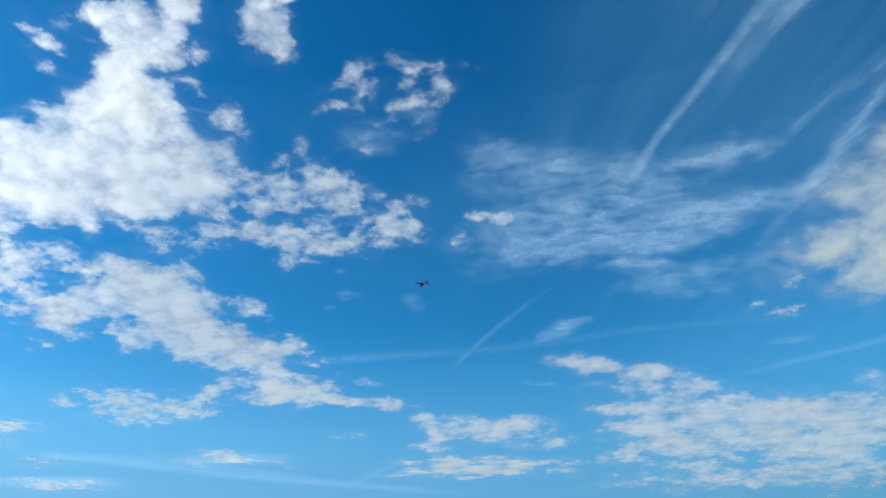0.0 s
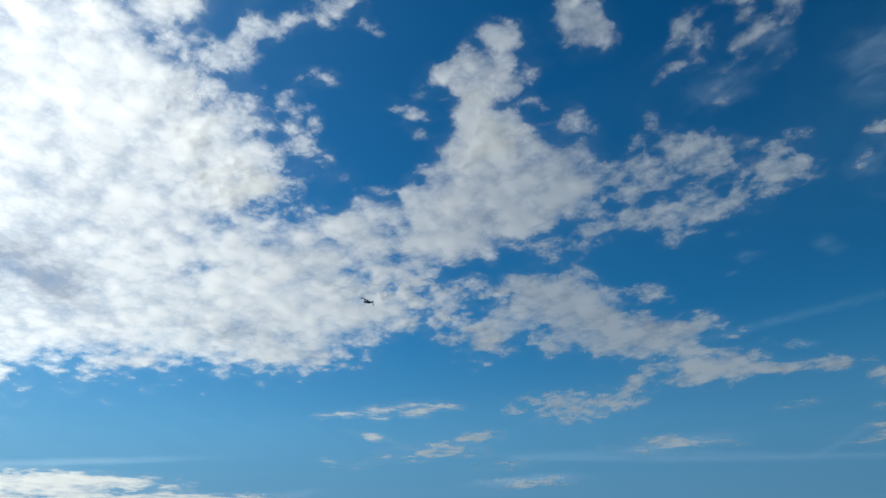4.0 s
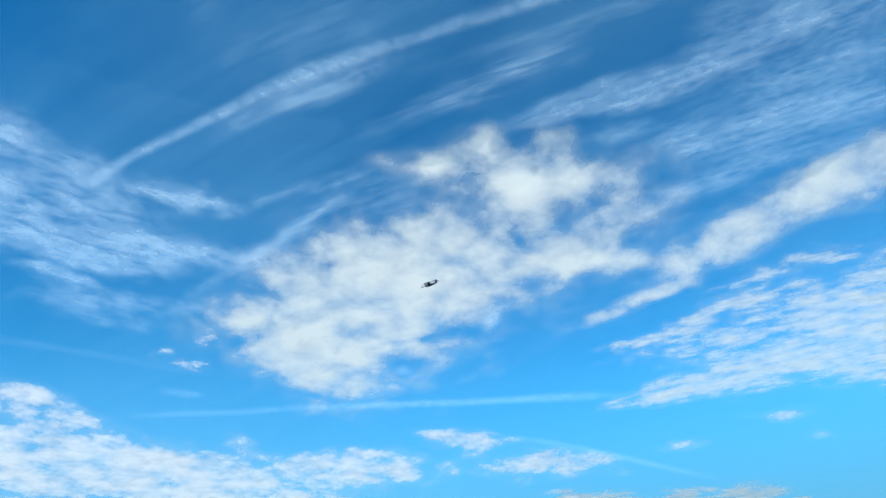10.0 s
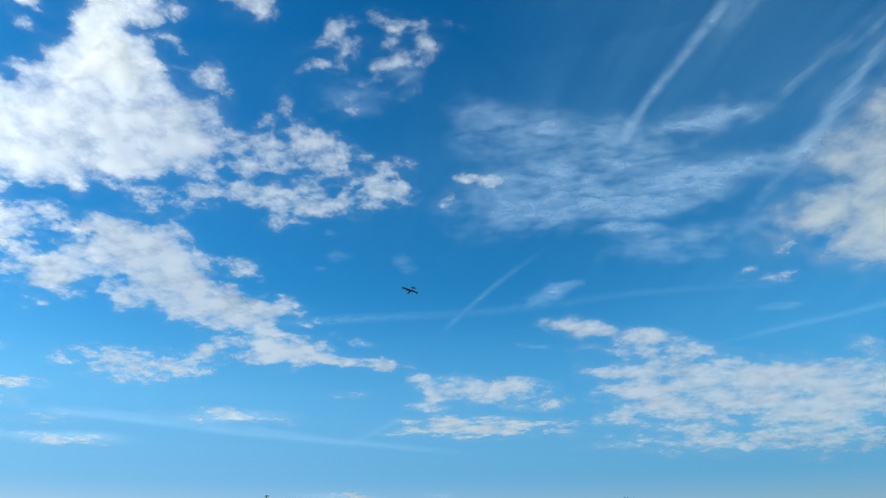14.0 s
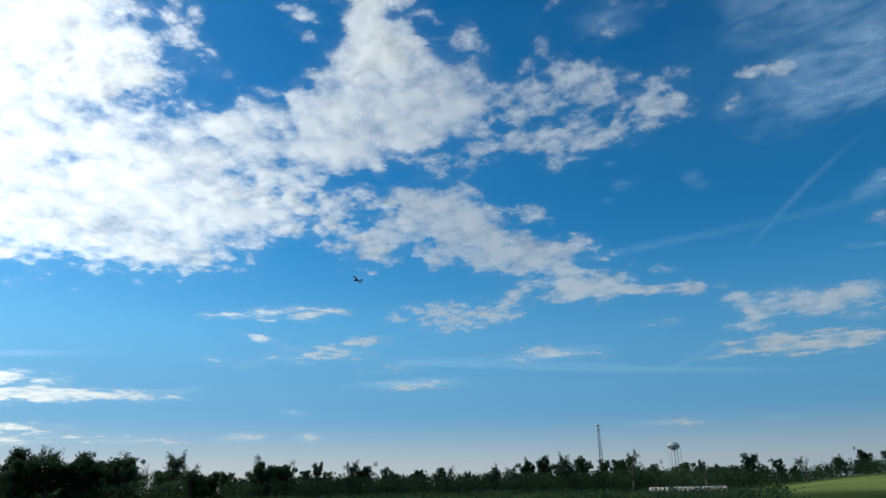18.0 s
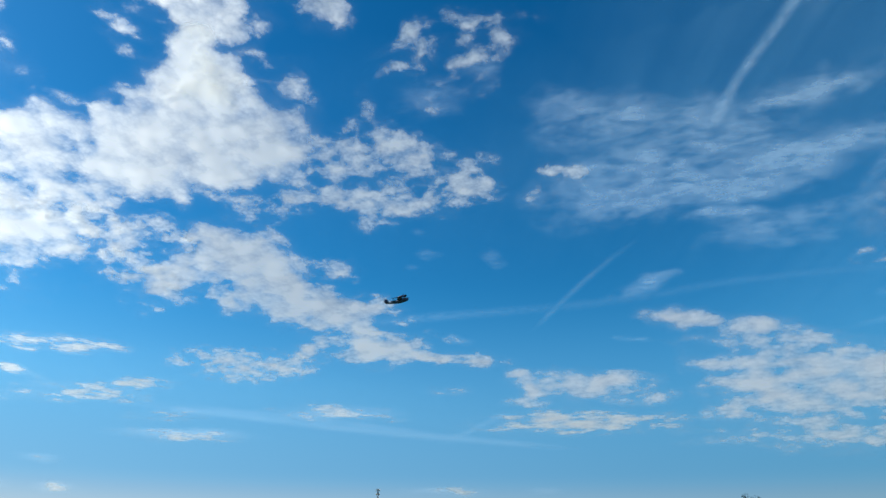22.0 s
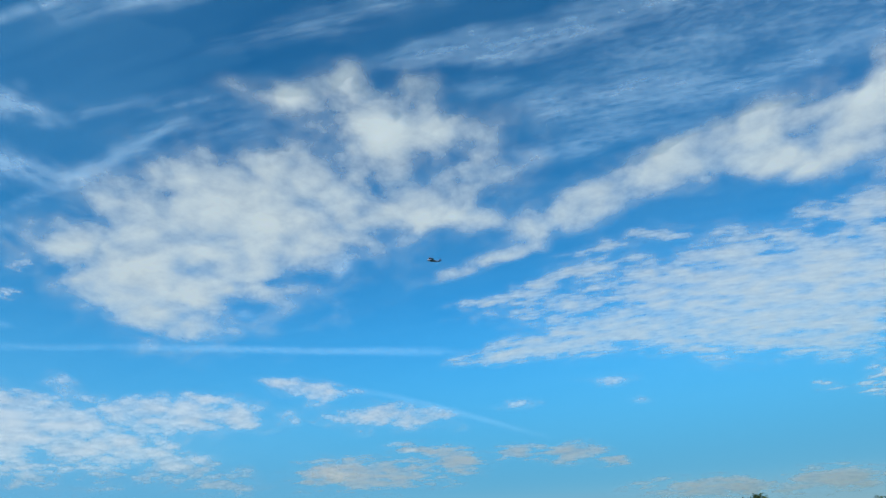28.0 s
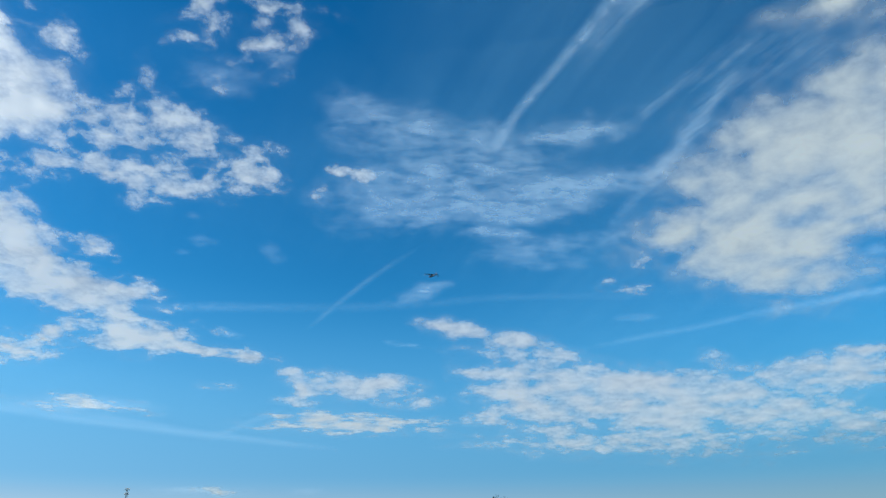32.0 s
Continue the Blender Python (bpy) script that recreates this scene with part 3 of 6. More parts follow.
rnd = random.Random(8)
for i in range(74):
    az = -90 + 1.3 * i + rnd.uniform(-0.7, 0.7)
    plant(TREE_KINDS[i % 6], az, rnd.uniform(330, 420) if az > -48 else rnd.uniform(240, 280), (1.0 if az > -48 else 1.6) * rnd.uniform(0.75, 1.25), 0.75 if az > -48 else 1.1)
for az, dist, top in [(-57.8, 260, 2.40), (-20.9, 269, 2.16), (-15.6, 278, 1.90), (-8.8, 287, 1.65)]:
    plant(BARE, az, dist, top)


def build_thicket(name, label, az0, az1, near, far, low, high, count, seed):
    """A belt of undergrowth: overlapping leafy mounds between two bearings."""
    rnd = random.Random(seed)
    verts, faces = [], []
    for _ in range(count):
        w = heading(rnd.uniform(az0, az1), 0) * rnd.uniform(near, far)
        h = rnd.uniform(low, high)
        foot = ground_height(w.x, w.y) - 0.2
        if foot > -1.0:
            h *= 0.6
        for _ in range(120):
            c = w + Vector((rnd.gauss(0, h * 0.45), rnd.gauss(0, h * 0.45), foot + h * rnd.random() ** 0.8))
            q = Euler((rnd.uniform(-1.2, 1.2), rnd.uniform(-1.2, 1.2), rnd.uniform(0, 6.3))).to_matrix()
            s = h * rnd.uniform(0.06, 0.13)
            k = len(verts)
            verts += [c + q @ Vector(p) * s for p in ((-0.6, 0, 0), (0, -0.4, 0.1), (0.6, 0, 0), (0, 0.4, 0.1))]
            faces.append((k, k + 1, k + 2, k + 3))
    data = bpy.data.meshes.new(name)
    data.from_pydata(verts, [], faces)
    data.materials.append(leaf)
    tagged(new(name, data), label, "undergrowth", kind="stuff")


build_thicket("undergrowth", "dark green undergrowth beneath the trees", -92, -48, 205, 260, 3.0, 7.5, 420, 31)
build_thicket("far_wood", "dense dark far wood along the field", -50, 8, 320, 430, 5.0, 10.5, 1000, 32)
build_thicket("hedge", "low dark hedge of bushes before the field", -84, -10.6, 85, 135, 2.0, 3.2, 800, 33)
build_thicket("far_wood", "dense dark far wood along the field", 8, 100, 260, 400, 4.0, 8.0, 420, 34)

# ---- mast and water tower ----
def build_mast():
    mast = thing("radio_mast", "grey steel lattice radio mast with antennas at its head", "mast", at=Matrix.Translation(heading(-23.15, 0) * 900 + Vector((0, 0, -2.1))))
    top = 900 * math.tan(radians(4.43)) + 3.7
    legs = [Vector((math.cos(a), math.sin(a), 0)) for a in (0.3, 2.4, 4.5)]

    def wide(z):
        return 3.6 - 2.7 * min(1, z / (top * 0.95))

    for g in legs:
        bm = bmesh.new()
        rod(bm, g * wide(0), g * wide(top) + Vector((0, 0, top)), 0.32, 0.22, 6)
        part("leg", bm, steel, mast)
    bm = bmesh.new()
    n = 22
    for k in range(n):
        za, zb = top * k / n, top * (k + 1) / n
        for i in range(3):
            a, b = legs[i], legs[(i + 1) % 3]
            rod(bm, a * wide(za) + Vector((0, 0, za)), b * wide(zb) + Vector((0, 0, zb)), 0.13, n=4)
            rod(bm, a * wide(zb) + Vector((0, 0, zb)), b * wide(zb) + Vector((0, 0, zb)), 0.11, n=4)
    part("bracing", bm, steel, mast)
    for z, r in ((top - 0.6, 2.6), (top - 5.5, 2.2)):
        bm = bmesh.new()
        rod(bm, (0, 0, z - 0.25), (0, 0, z + 0.25), r * 0.55, n=12)
        deck = part("platform", bm, steel, mast)
        for i in range(6):
            a = i * math.pi / 3
            bm = bmesh.new()
            rod(bm, (r * math.cos(a), r * math.sin(a), z - 1.2), (r * math.cos(a), r * math.sin(a), z + 1.2), 0.32, n=6)
            rod(bm, (0, 0, z), (r * math.cos(a), r * math.sin(a), z), 0.1, n=4)
            part("antenna", bm, tank_paint, deck, "pale panel antenna")


def build_water_tower():
    tower = thing("water_tower", "white water tower with a rounded tank on legs", "water tower", at=Matrix.Translation(heading(-17.63, 0) * 900 + Vector((0, 0, -2.1))))
    top = 900 * math.tan(radians(2.92)) + 3.7
    prof = [(0.3, 0), (2.4, -0.25), (4.6, -1.1), (6.2, -2.6), (6.9, -4.3), (6.9, -5.4), (6.3, -6.9), (4.9, -8.2), (2.8, -9.2), (0.9, -9.7)]
    bm = bmesh.new()
    loft(bm, [[Vector((r * math.cos(2 * math.pi * i / 28), r * math.sin(2 * math.pi * i / 28), top + z)) for i in range(28)] for r, z in prof])
    tank = part("tank", bm, tank_paint, tower, "white rounded steel tank")
    bm = bmesh.new()
    loft(bm, [[Vector((r * math.cos(2 * math.pi * i / 28), r * math.sin(2 * math.pi * i / 28), top + z)) for i in range(28)] for r, z in ((6.85, -4.9), (7.6, -4.9), (7.6, -5.5), (6.85, -5.5))])
    part("walkway", bm, steel, tank, "grey steel walkway ring")
    bm = bmesh.new()
    rod(bm, (0, 0, 0), (0, 0, top - 9.4), 0.8, n=14)
    part("riser_pipe", bm, tank_paint, tower)
    for i in range(6):
        a = math.pi * i / 3 + 0.25
        bm = bmesh.new()
        rod(bm, (8.6 * math.cos(a), 8.6 * math.sin(a), 0), (6.8 * math.cos(a), 6.8 * math.sin(a), top - 5.2), 0.25, n=8)
        part("leg", bm, tank_paint, tower)
    for z in (top * 0.3, top * 0.58):
        bm = bmesh.new()
        for i in range(6):
            a, b = math.pi * i / 3 + 0.25, math.pi * (i + 1) / 3 + 0.25
            r = 8.6 - 1.8 * z / (top - 5.2)
            rod(bm, (r * math.cos(a), r * math.sin(a), z), (r * math.cos(b), r * math.sin(b), z), 0.14, n=5)
        part("brace_ring", bm, tank_paint, tower)


def build_shed():
    shed = thing("farm_shed", "low pale shed half hidden by bushes", "shed", at=Matrix.Translation(heading(-17.0, 0) * 152 + Vector((0, 0, -2.15))) @ pose(0, 0, 0, 0, 0, 17))
    bm = bmesh.new()
    box(bm, -7, -2.5, 0, 7, 2.5, 2.1)
    part("wall", bm, white_wall, shed, "pale board walls", smooth=False)
    bm = bmesh.new()
    loft(bm, [[Vector((x, y, z)) for y, z in ((-2.9, 2.05), (0, 2.75), (2.9, 2.05), (2.9, 2.15), (0, 2.87), (-2.9, 2.15))] for x in (-7.3, 7.3)])
    part("roof", bm, white_wall, shed, "pale sheet-metal roof", smooth=False)
    for x in (-5, -1.6, 1.8, 5.2):
        bm = bmesh.new()
        box(bm, x - 0.7, -2.56, 0.1, x + 0.7, -2.49, 1.8)
        part("door", bm, bark, shed, "brown board door", smooth=False)


build_mast()
build_water_tower()
build_shed()

# ---- aircraft ----
def build_plane():
    plane = thing("model_flying_boat", "dark navy twin-engined model flying boat in flight", "model aircraft")
    # hull: stations from nose to tail: y, half width, top, chine, keel
    hull = [(0.40, 0.006, 0.005, -0.005, -0.01), (0.385, 0.03, 0.03, -0.012, -0.035), (0.34, 0.05, 0.05, -0.02, -0.062), (0.26, 0.062, 0.064, -0.028, -0.078),
            (0.12, 0.068, 0.07, -0.032, -0.085), (-0.02, 0.066, 0.068, -0.032, -0.085), (-0.05, 0.065, 0.067, -0.028, -0.072), (-0.2, 0.052, 0.058, -0.02, -0.055),
            (-0.32, 0.036, 0.052, -0.005, -0.03), (-0.42, 0.022, 0.05, 0.01, -0.002), (-0.5, 0.008, 0.046, 0.022, 0.016)]
    bm = bmesh.new()
    rings = []
    for y, w, top, chine, keel in hull:
        r = []
        for i in range(9):
            a = math.pi * i / 8
            r.append(Vector((w * math.cos(a), y, chine + (top - chine) * math.sin(a) ** 0.8)))
        r += [Vector((-w * 0.6, y, chine * 0.4 + keel * 0.6)), Vector((0, y, keel)), Vector((w * 0.6, y, chine * 0.4 + keel * 0.6))]
        rings.append(r)
    loft(bm, rings)
    part("hull", bm, grey_paint, plane, "grey-blue boat hull with a stepped keel")
    bm = bmesh.new()
    loft(bm, [[Vector((w * math.cos(math.pi * i / 6), y, z + h * math.sin(math.pi * i / 6))) for i in range(7)]
              for y, w, z, h in ((0.325, 0.02, 0.044, 0.003), (0.3, 0.04, 0.048, 0.028), (0.235, 0.046, 0.056, 0.034), (0.19, 0.03, 0.064, 0.006))])
    part("cockpit", bm, black_paint, plane, "dark glazed cockpit canopy")
    for s in (1, -1):
        bm = bmesh.new()
        bmesh.ops.create_icosphere(bm, subdivisions=2, radius=0.034, matrix=Matrix.LocRotScale((s * 0.042, -0.15, 0.03), None, (0.75, 1.5, 0.9)))
        part("blister", bm, black_paint, plane, "dark glazed waist blister")
    # pylon and wing
    bm = bmesh.new()
    loft(bm, [[Vector((w * math.cos(2 * math.pi * i / 10), y0 + c * math.sin(2 * math.pi * i / 10), z)) for i in range(10)]
              for w, y0, c, z in ((0.045, 0.06, 0.12, 0.055), (0.03, 0.06, 0.09, 0.09), (0.04, 0.06, 0.1, 0.125))])
    part("pylon", bm, grey_paint, plane)

    def airfoil(x, y0, chord, z0, thick, n=12):
        pts = []
        for i in range(n):
            a = 2 * math.pi * i / n
            c = 0.5 * (1 + math.cos(a))
            pts.append(Vector((x, y0 - chord * (1 - c), z0 + thick * (0.62 if math.sin(a) > 0 else 0.3) * math.sin(a) * (0.35 + 0.9 * c))))
        return pts

    bm = bmesh.new()
    stations = [(-0.75, 0.092, 0.09, 0.142, 0.006), (-0.735, 0.122, 0.135, 0.141, 0.014), (-0.66, 0.135, 0.152, 0.14, 0.02), (-0.26, 0.155, 0.215, 0.135, 0.034),
                (0, 0.155, 0.218, 0.134, 0.035), (0.26, 0.155, 0.215, 0.135, 0.034), (0.66, 0.135, 0.152, 0.14, 0.02), (0.735, 0.122, 0.135, 0.141, 0.014), (0.75, 0.092, 0.09, 0.142, 0.006)]
    loft(bm, [airfoil(*s) for s in stations])
    part("wing", bm, navy, plane, "long dark navy parasol wing")
    for s in (1, -1):
        for y in (0.1, 0.0):
            bm = bmesh.new()
            rod(bm, (s * 0.055, y, 0.015), (s * 0.2, y, 0.13), 0.005, n=6)
            part("wing_strut", bm, grey_paint, plane)
        bm = bmesh.new()
        loft(bm, [airfoil(s * x, y0, c, z, 0.004) for x, y0, c, z in ((0.4, -0.018, 0.035, 0.14), (0.72, 0.005, 0.024, 0.1435))])
        part("aileron", bm, navy, plane)
        # engine
        eng = part("nacelle", (lambda b: (loft(b, [[Vector((s * 0.15 + r * math.cos(2 * math.pi * i / 14), y, 0.142 + r * math.sin(2 * math.pi * i / 14))) for i in range(14)]
                                                   for y, r in ((0.262, 0.028), (0.258, 0.04), (0.235, 0.045), (0.17, 0.043), (0.09, 0.03), (-0.03, 0.008))]), b)[1])(bmesh.new()), navy, plane,
                   "round engine nacelle with an open cowling")
        bm = bmesh.new()
        rod(bm, (s * 0.15, 0.258, 0.142), (s * 0.15, 0.266, 0.142), 0.03, 0.024, 12)
        part("engine", bm, metal, eng, "bare metal radial engine front")
        bm = bmesh.new()
        rod(bm, (0, 0, 0), (0, 0.024, 0), 0.011, 0.004, 10)
        for k in range(3):
            a = 2 * math.pi * k / 3
            t = Vector((math.cos(a), 0, math.sin(a)))
            e = Vector((-math.sin(a), 0, math.cos(a)))
            loft(bm, [[t * r + e * w + Vector((0, 0.012 + 0.004, 0)), t * r - e * w + Vector((0, 0.012 - 0.004, 0)), t * r - e * w + Vector((0, 0.009 - 0.004, 0)), t * r + e * w + Vector((0, 0.009 + 0.004, 0))]
                      for r, w in ((0.008, 0.006), (0.045, 0.01), (0.082, 0.006))])
        prop = part("propeller", bm, black_paint, plane, "black three-bladed propeller")
        prop.matrix_basis = pose(s * 0.15, 0.268, 0.142)
        PROPS.append((prop, s))
        # wing-tip float
        bm = bmesh.new()
        loft(bm, [[Vector((s * 0.69 + w * math.cos(2 * math.pi * i / 10), y, -0.0 + zc + h * math.sin(2 * math.pi * i / 10))) for i in range(10)]
                  for y, w, h, zc in ((0.175, 0.004, 0.004, 0.045), (0.15, 0.018, 0.018, 0.04), (0.08, 0.024, 0.026, 0.036), (0.02, 0.022, 0.022, 0.038), (-0.055, 0.004, 0.006, 0.048))])
        fl = part("wing_float", bm, grey_paint, plane, "grey-blue stabilising float under the wing tip")
        for dx, y in ((0.012, 0.1), (-0.012, 0.03)):
            bm = bmesh.new()
            rod(bm, (s * 0.69, y, 0.05), (s * (0.69 + dx), y, 0.138), 0.006, n=6)
            part("float_strut", bm, grey_paint, fl)
        # a marking under one half of the wing and over the other
        for z, up in (((0.1325, -1),) if s > 0 else ((0.1525, 1),)):
            bm = bmesh.new()
            star = [Vector((s * 0.53 + r * math.sin(math.pi * i / 5), 0.06 + r * math.cos(math.pi * i / 5), z)) for i in range(10) for r in [0.05 if i % 2 == 0 else 0.02]]
            c = bm.verts.new((s * 0.53, 0.06, z + up * 0.002))
            vs = [bm.verts.new(p) for p in star]
            for i in range(10):
                bm.faces.new((vs[i], vs[(i + 1) % 10], c))
            for x0, x1 in ((-0.1, -0.05), (0.05, 0.1)):
                box(bm, s * 0.53 + x0, 0.047, z - 0.001, s * 0.53 + x1, 0.075, z + 0.001)
            part("wing_marking", bm, white_mark, plane, "white star and bar marking", smooth=False)
    # tail
    bm = bmesh.new()
    loft(bm, [[Vector((sx, y, z)) for sx, y in ((0.0, y0), (0.008, y0 - 0.3 * c), (0.004, y0 - 0.8 * c), (0, y0 - c), (-0.004, y0 - 0.8 * c), (-0.008, y0 - 0.3 * c))]
              for z, y0, c in ((0.03, -0.36, 0.13), (0.1, -0.4, 0.115), (0.17, -0.425, 0.09), (0.19, -0.445, 0.06))])
    part("fin", bm, navy, plane, "tall dark tail fin")
    bm = bmesh.new()
    loft(bm, [[Vector((sx, y, z)) for sx, y in ((0.004, y0), (0.003, y0 - c), (-0.003, y0 - c), (-0.004, y0))]
              for z, y0, c in ((0.03, -0.492, 0.035), (0.1, -0.517, 0.05), (0.16, -0.517, 0.04), (0.188, -0.507, 0.02))])
    part("rudder", bm, grey_paint, plane, "grey-blue rudder")
    bm = bmesh.new()
    loft(bm, [airfoil(*s) for s in ((-0.225, -0.405, 0.07, 0.088, 0.005), (-0.2, -0.39, 0.095, 0.088, 0.008), (0, -0.37, 0.12, 0.088, 0.012), (0.2, -0.39, 0.095, 0.088, 0.008), (0.225, -0.405, 0.07, 0.088, 0.005))])
    part("tailplane", bm, navy, plane, "dark horizontal tailplane")
    for s in (1, -1):
        bm = bmesh.new()
        loft(bm, [airfoil(s * x, y0, c, 0.088, 0.004) for x, y0, c in ((0.02, -0.494, 0.045), (0.2, -0.488, 0.035))])
        part("elevator", bm, navy, plane)
    return plane


PROPS = []
PLANE = build_plane()

# ---- the sky's clouds ----
cloud("cumulus_cloud", "broad white cumulus bank with grey patches", bank, [
    (-85.4, 34.5, 7.53, 5.33, 18, 1), (-77.4, 36, 5.95, 4.69, -25, 1), (-68.5, 33.9, 4.77, 2.46, -19, 1), (-64.3, 33.3, 2.69, 1.08, 0, 0.8),
    (-81.7, 26.2, 13.55, 7, 12, 1), (-71.6, 28.6, 5.19, 4.49, -14, 1), (-70.1, 22.4, 13.67, 4.76, 5, 1), (-60.4, 21.9, 8.95, 2.72, 6, 1),
    (-62.3, 19.1, 6.98, 1.59, -5, 1), (-53.3, 21.2, 5.22, 1.33, 8, 0.9), (-58.4, 25.5, 5.19, 2.57, 11, 1), (-82.2, 17.2, 9.77, 2.4, 12, 1),
    (-84.8, 15, 3.52, 0.88, 7, 0.7), (-70.1, 16.5, 2.16, 0.45, 14, 0.8),
])
cloud("cumulus_cloud", "broad white cumulus bank with grey patches", bank, [
    (-66.2, 30.3, 2.07, 1.74, 64, 0.35), (-64.1, 28.3, 2.03, 0.84, -27, 0.4), (-84.2, 21.9, 5.57, 2.47, -1, 2.2), (-78, 24.6, 3.63, 1.94, 9, 1.5),
    (-73.5, 19.9, 6.46, 1.77, 16, 1.35), (-67.1, 24.2, 0.98, 0.64, 4, -0.5), (-79.9, 14.3, 1.89, 0.42, 5, 0.7), (-60.4, 18.2, 3.73, 0.94, -8, 1),
    (-92.4, 23.7, 6.45, 10.94, 16, 1), (-76.8, 38.6, 1.6, 1.6, 14, 0.5),
])
cloud("cumulus_cloud", "bright cumulus bank close to the sun", bank, [
    (-95.1, 47.2, 7.08, 3.56, 43, 0.86), (-93.6, 40.4, 5.31, 4.19, 39, 0.86), (-84.2, 40.5, 5.54, 2.56, 30, 0.86), (-76.6, 44.4, 3.63, 2.56, 46, 0.86),
    (-71.3, 46.6, 2.2, 1.77, 22, 0.77), (-82.3, 29.3, 7.95, 6.04, 24, 0.86), (-79.4, 22.8, 9.32, 5.05, 19, 0.86), (-73.7, 32.3, 4.32, 4.54, -21, 0.86),
    (-67.4, 32.1, 3.08, 2.14, -5, 0.82), (-62.2, 31.2, 2.9, 1.3, 2, 0.82), (-67.6, 26.4, 4.61, 3.79, 14, 0.82), (-95.8, 31.6, 5.58, 17.4, 36, 0.86),
    (-88.2, 33.9, 5.79, 1.97, 19, 0.86), (-89.3, 42.4, 1.19, 1.03, -9, -0.75),
])
cloud("cumulus_cloud", "bright cumulus bank close to the sun", bank, [
    (-81.9, 43.9, 1.37, 0.84, -2, -0.7), (-85.2, 50.9, 0.73, 2.35, 55, -0.6), (-80, 21.1, 5.89, 2.16, 2, 2.2), (-83.9, 26.2, 2.39, 1.55, 23, 1.5),
    (-72.6, 26.9, 3.61, 2.9, 17, 1.3), (-88.3, 46.9, 3.49, 2, 36, 1.25), (-85.4, 36.2, 2.61, 1.22, 18, 1.2), (-65.8, 26.8, 2.62, 0.8, -25, -0.4),
    (-77.2, 38.5, 3.31, 1.03, 19, -0.9), (-72.1, 38.7, 3.07, 1.95, -10, -0.8),
])
cloud("cumulus_cloud", "bright cumulus bank close to the sun", bank, [
    (-56.2, 55.5, 4.13, 1.76, -18, 0.8), (-48.7, 54.7, 2.74, 2, 5, 0.8), (-62.2, 47.7, 2.75, 1.27, 15, 0.6), (-69.3, 50.4, 1.78, 1.58, 21, 0.6),
    (-89.3, 42.4, 1.35, 1.11, -9, -0.95), (-81.9, 43.9, 1.53, 0.93, -2, -0.95), (-86.6, 51.2, 0.72, 2.71, 51, -0.6), (-85.4, 54.2, 0.9, 1.92, 56, -0.6),
    (-80.8, 37.2, 6.91, 0.63, 20, -0.75), (-71.9, 40.7, 3.96, 1.41, 0, -0.7), (-73.5, 51.7, 1.05, 2.54, 45, -0.5), (-71, 36.7, 2.57, 1.23, 19, -0.7),
    (-89, 47.6, 0.49, 1.83, 86, -0.5), (-89.3, 38.5, 2.16, 0.36, 45, -0.5),
])
cloud("cumulus_cloud", "bright cumulus bank close to the sun", bank, [
    (-78.9, 32.4, 0.46, 2.49, 56, -0.45), (-72, 28.8, 2.55, 0.4, -13, -0.45),
])
cloud("cumulus_cloud", "lumpy white cumulus mass with grey shading", bank, [
    (-91.3, 51.3, 3.4, 3.27, 63, 0.82), (-82.6, 48.1, 4.07, 2.57, 29, 0.82), (-77.9, 48.1, 3.51, 2.22, 47, 0.82), (-77.4, 43.2, 3.68, 2.38, 45, 0.82),
    (-71.9, 46.3, 2.86, 1.67, 41, 0.82), (-73.8, 42.4, 2.68, 1.41, 41, 0.7), (-85.9, 57.3, 5.01, 2.51, 58, 0.82), (-82, 54.5, 4.16, 1.83, 32, 0.82),
    (-81.3, 51.1, 2.02, 1.79, 52, 0.57), (-80.5, 58.3, 1.97, 2.21, 53, 0.7), (-73.9, 58.2, 1.3, 1.61, -7, 0.45), (-74.8, 40.2, 1.7, 0.99, 41, 0.57),
    (-76.4, 65.8, 2.91, 1.23, 41, 0.78), (-87.1, 52.1, 0.49, 2.28, 58, -0.5),
])
cloud("cumulus_cloud", "lumpy white cumulus mass with grey shading", bank, [
    (-89.3, 42.4, 1.35, 1.11, -9, -0.95), (-81.9, 43.9, 1.53, 0.93, -2, -0.95), (-86.6, 51.2, 0.72, 2.71, 51, -0.6), (-85.4, 54.2, 0.9, 1.92, 56, -0.6),
    (-80.8, 37.2, 6.91, 0.63, 20, -0.75), (-71.9, 40.7, 3.96, 1.41, 0, -0.7), (-73.5, 51.7, 1.05, 2.54, 45, -0.5), (-71, 36.7, 2.57, 1.23, 19, -0.7),
    (-89, 47.6, 0.49, 1.83, 86, -0.5), (-89.3, 38.5, 2.16, 0.36, 45, -0.5), (-78.9, 32.4, 0.46, 2.49, 56, -0.45), (-72, 28.8, 2.55, 0.4, -13, -0.45),
])
cloud("cumulus_cloud", "billowing white cumulus with a scalloped edge", bank, [
    (-68.3, 53.3, 3.12, 2.37, 40, 0.82), (-63, 53.2, 3.25, 2.42, 3, 0.82), (-64.5, 50.2, 3.35, 2.4, 35, 0.82), (-64.6, 47.5, 2.66, 1.52, 34, 0.74),
    (-57.6, 50.3, 1.99, 1.55, -2, 0.61), (-61.3, 57.1, 1.97, 1.99, 34, 0.7), (-53.5, 53.9, 2.29, 2.47, -34, 0.61), (-46.7, 53.9, 2.1, 2.05, -49, 0.74),
    (-45.4, 51.2, 0.82, 1.16, 19, 0.49), (-69.5, 50.4, 1.6, 1.92, 40, 0.66), (-74.4, 49.9, 0.46, 2.07, 11, -0.4),
])
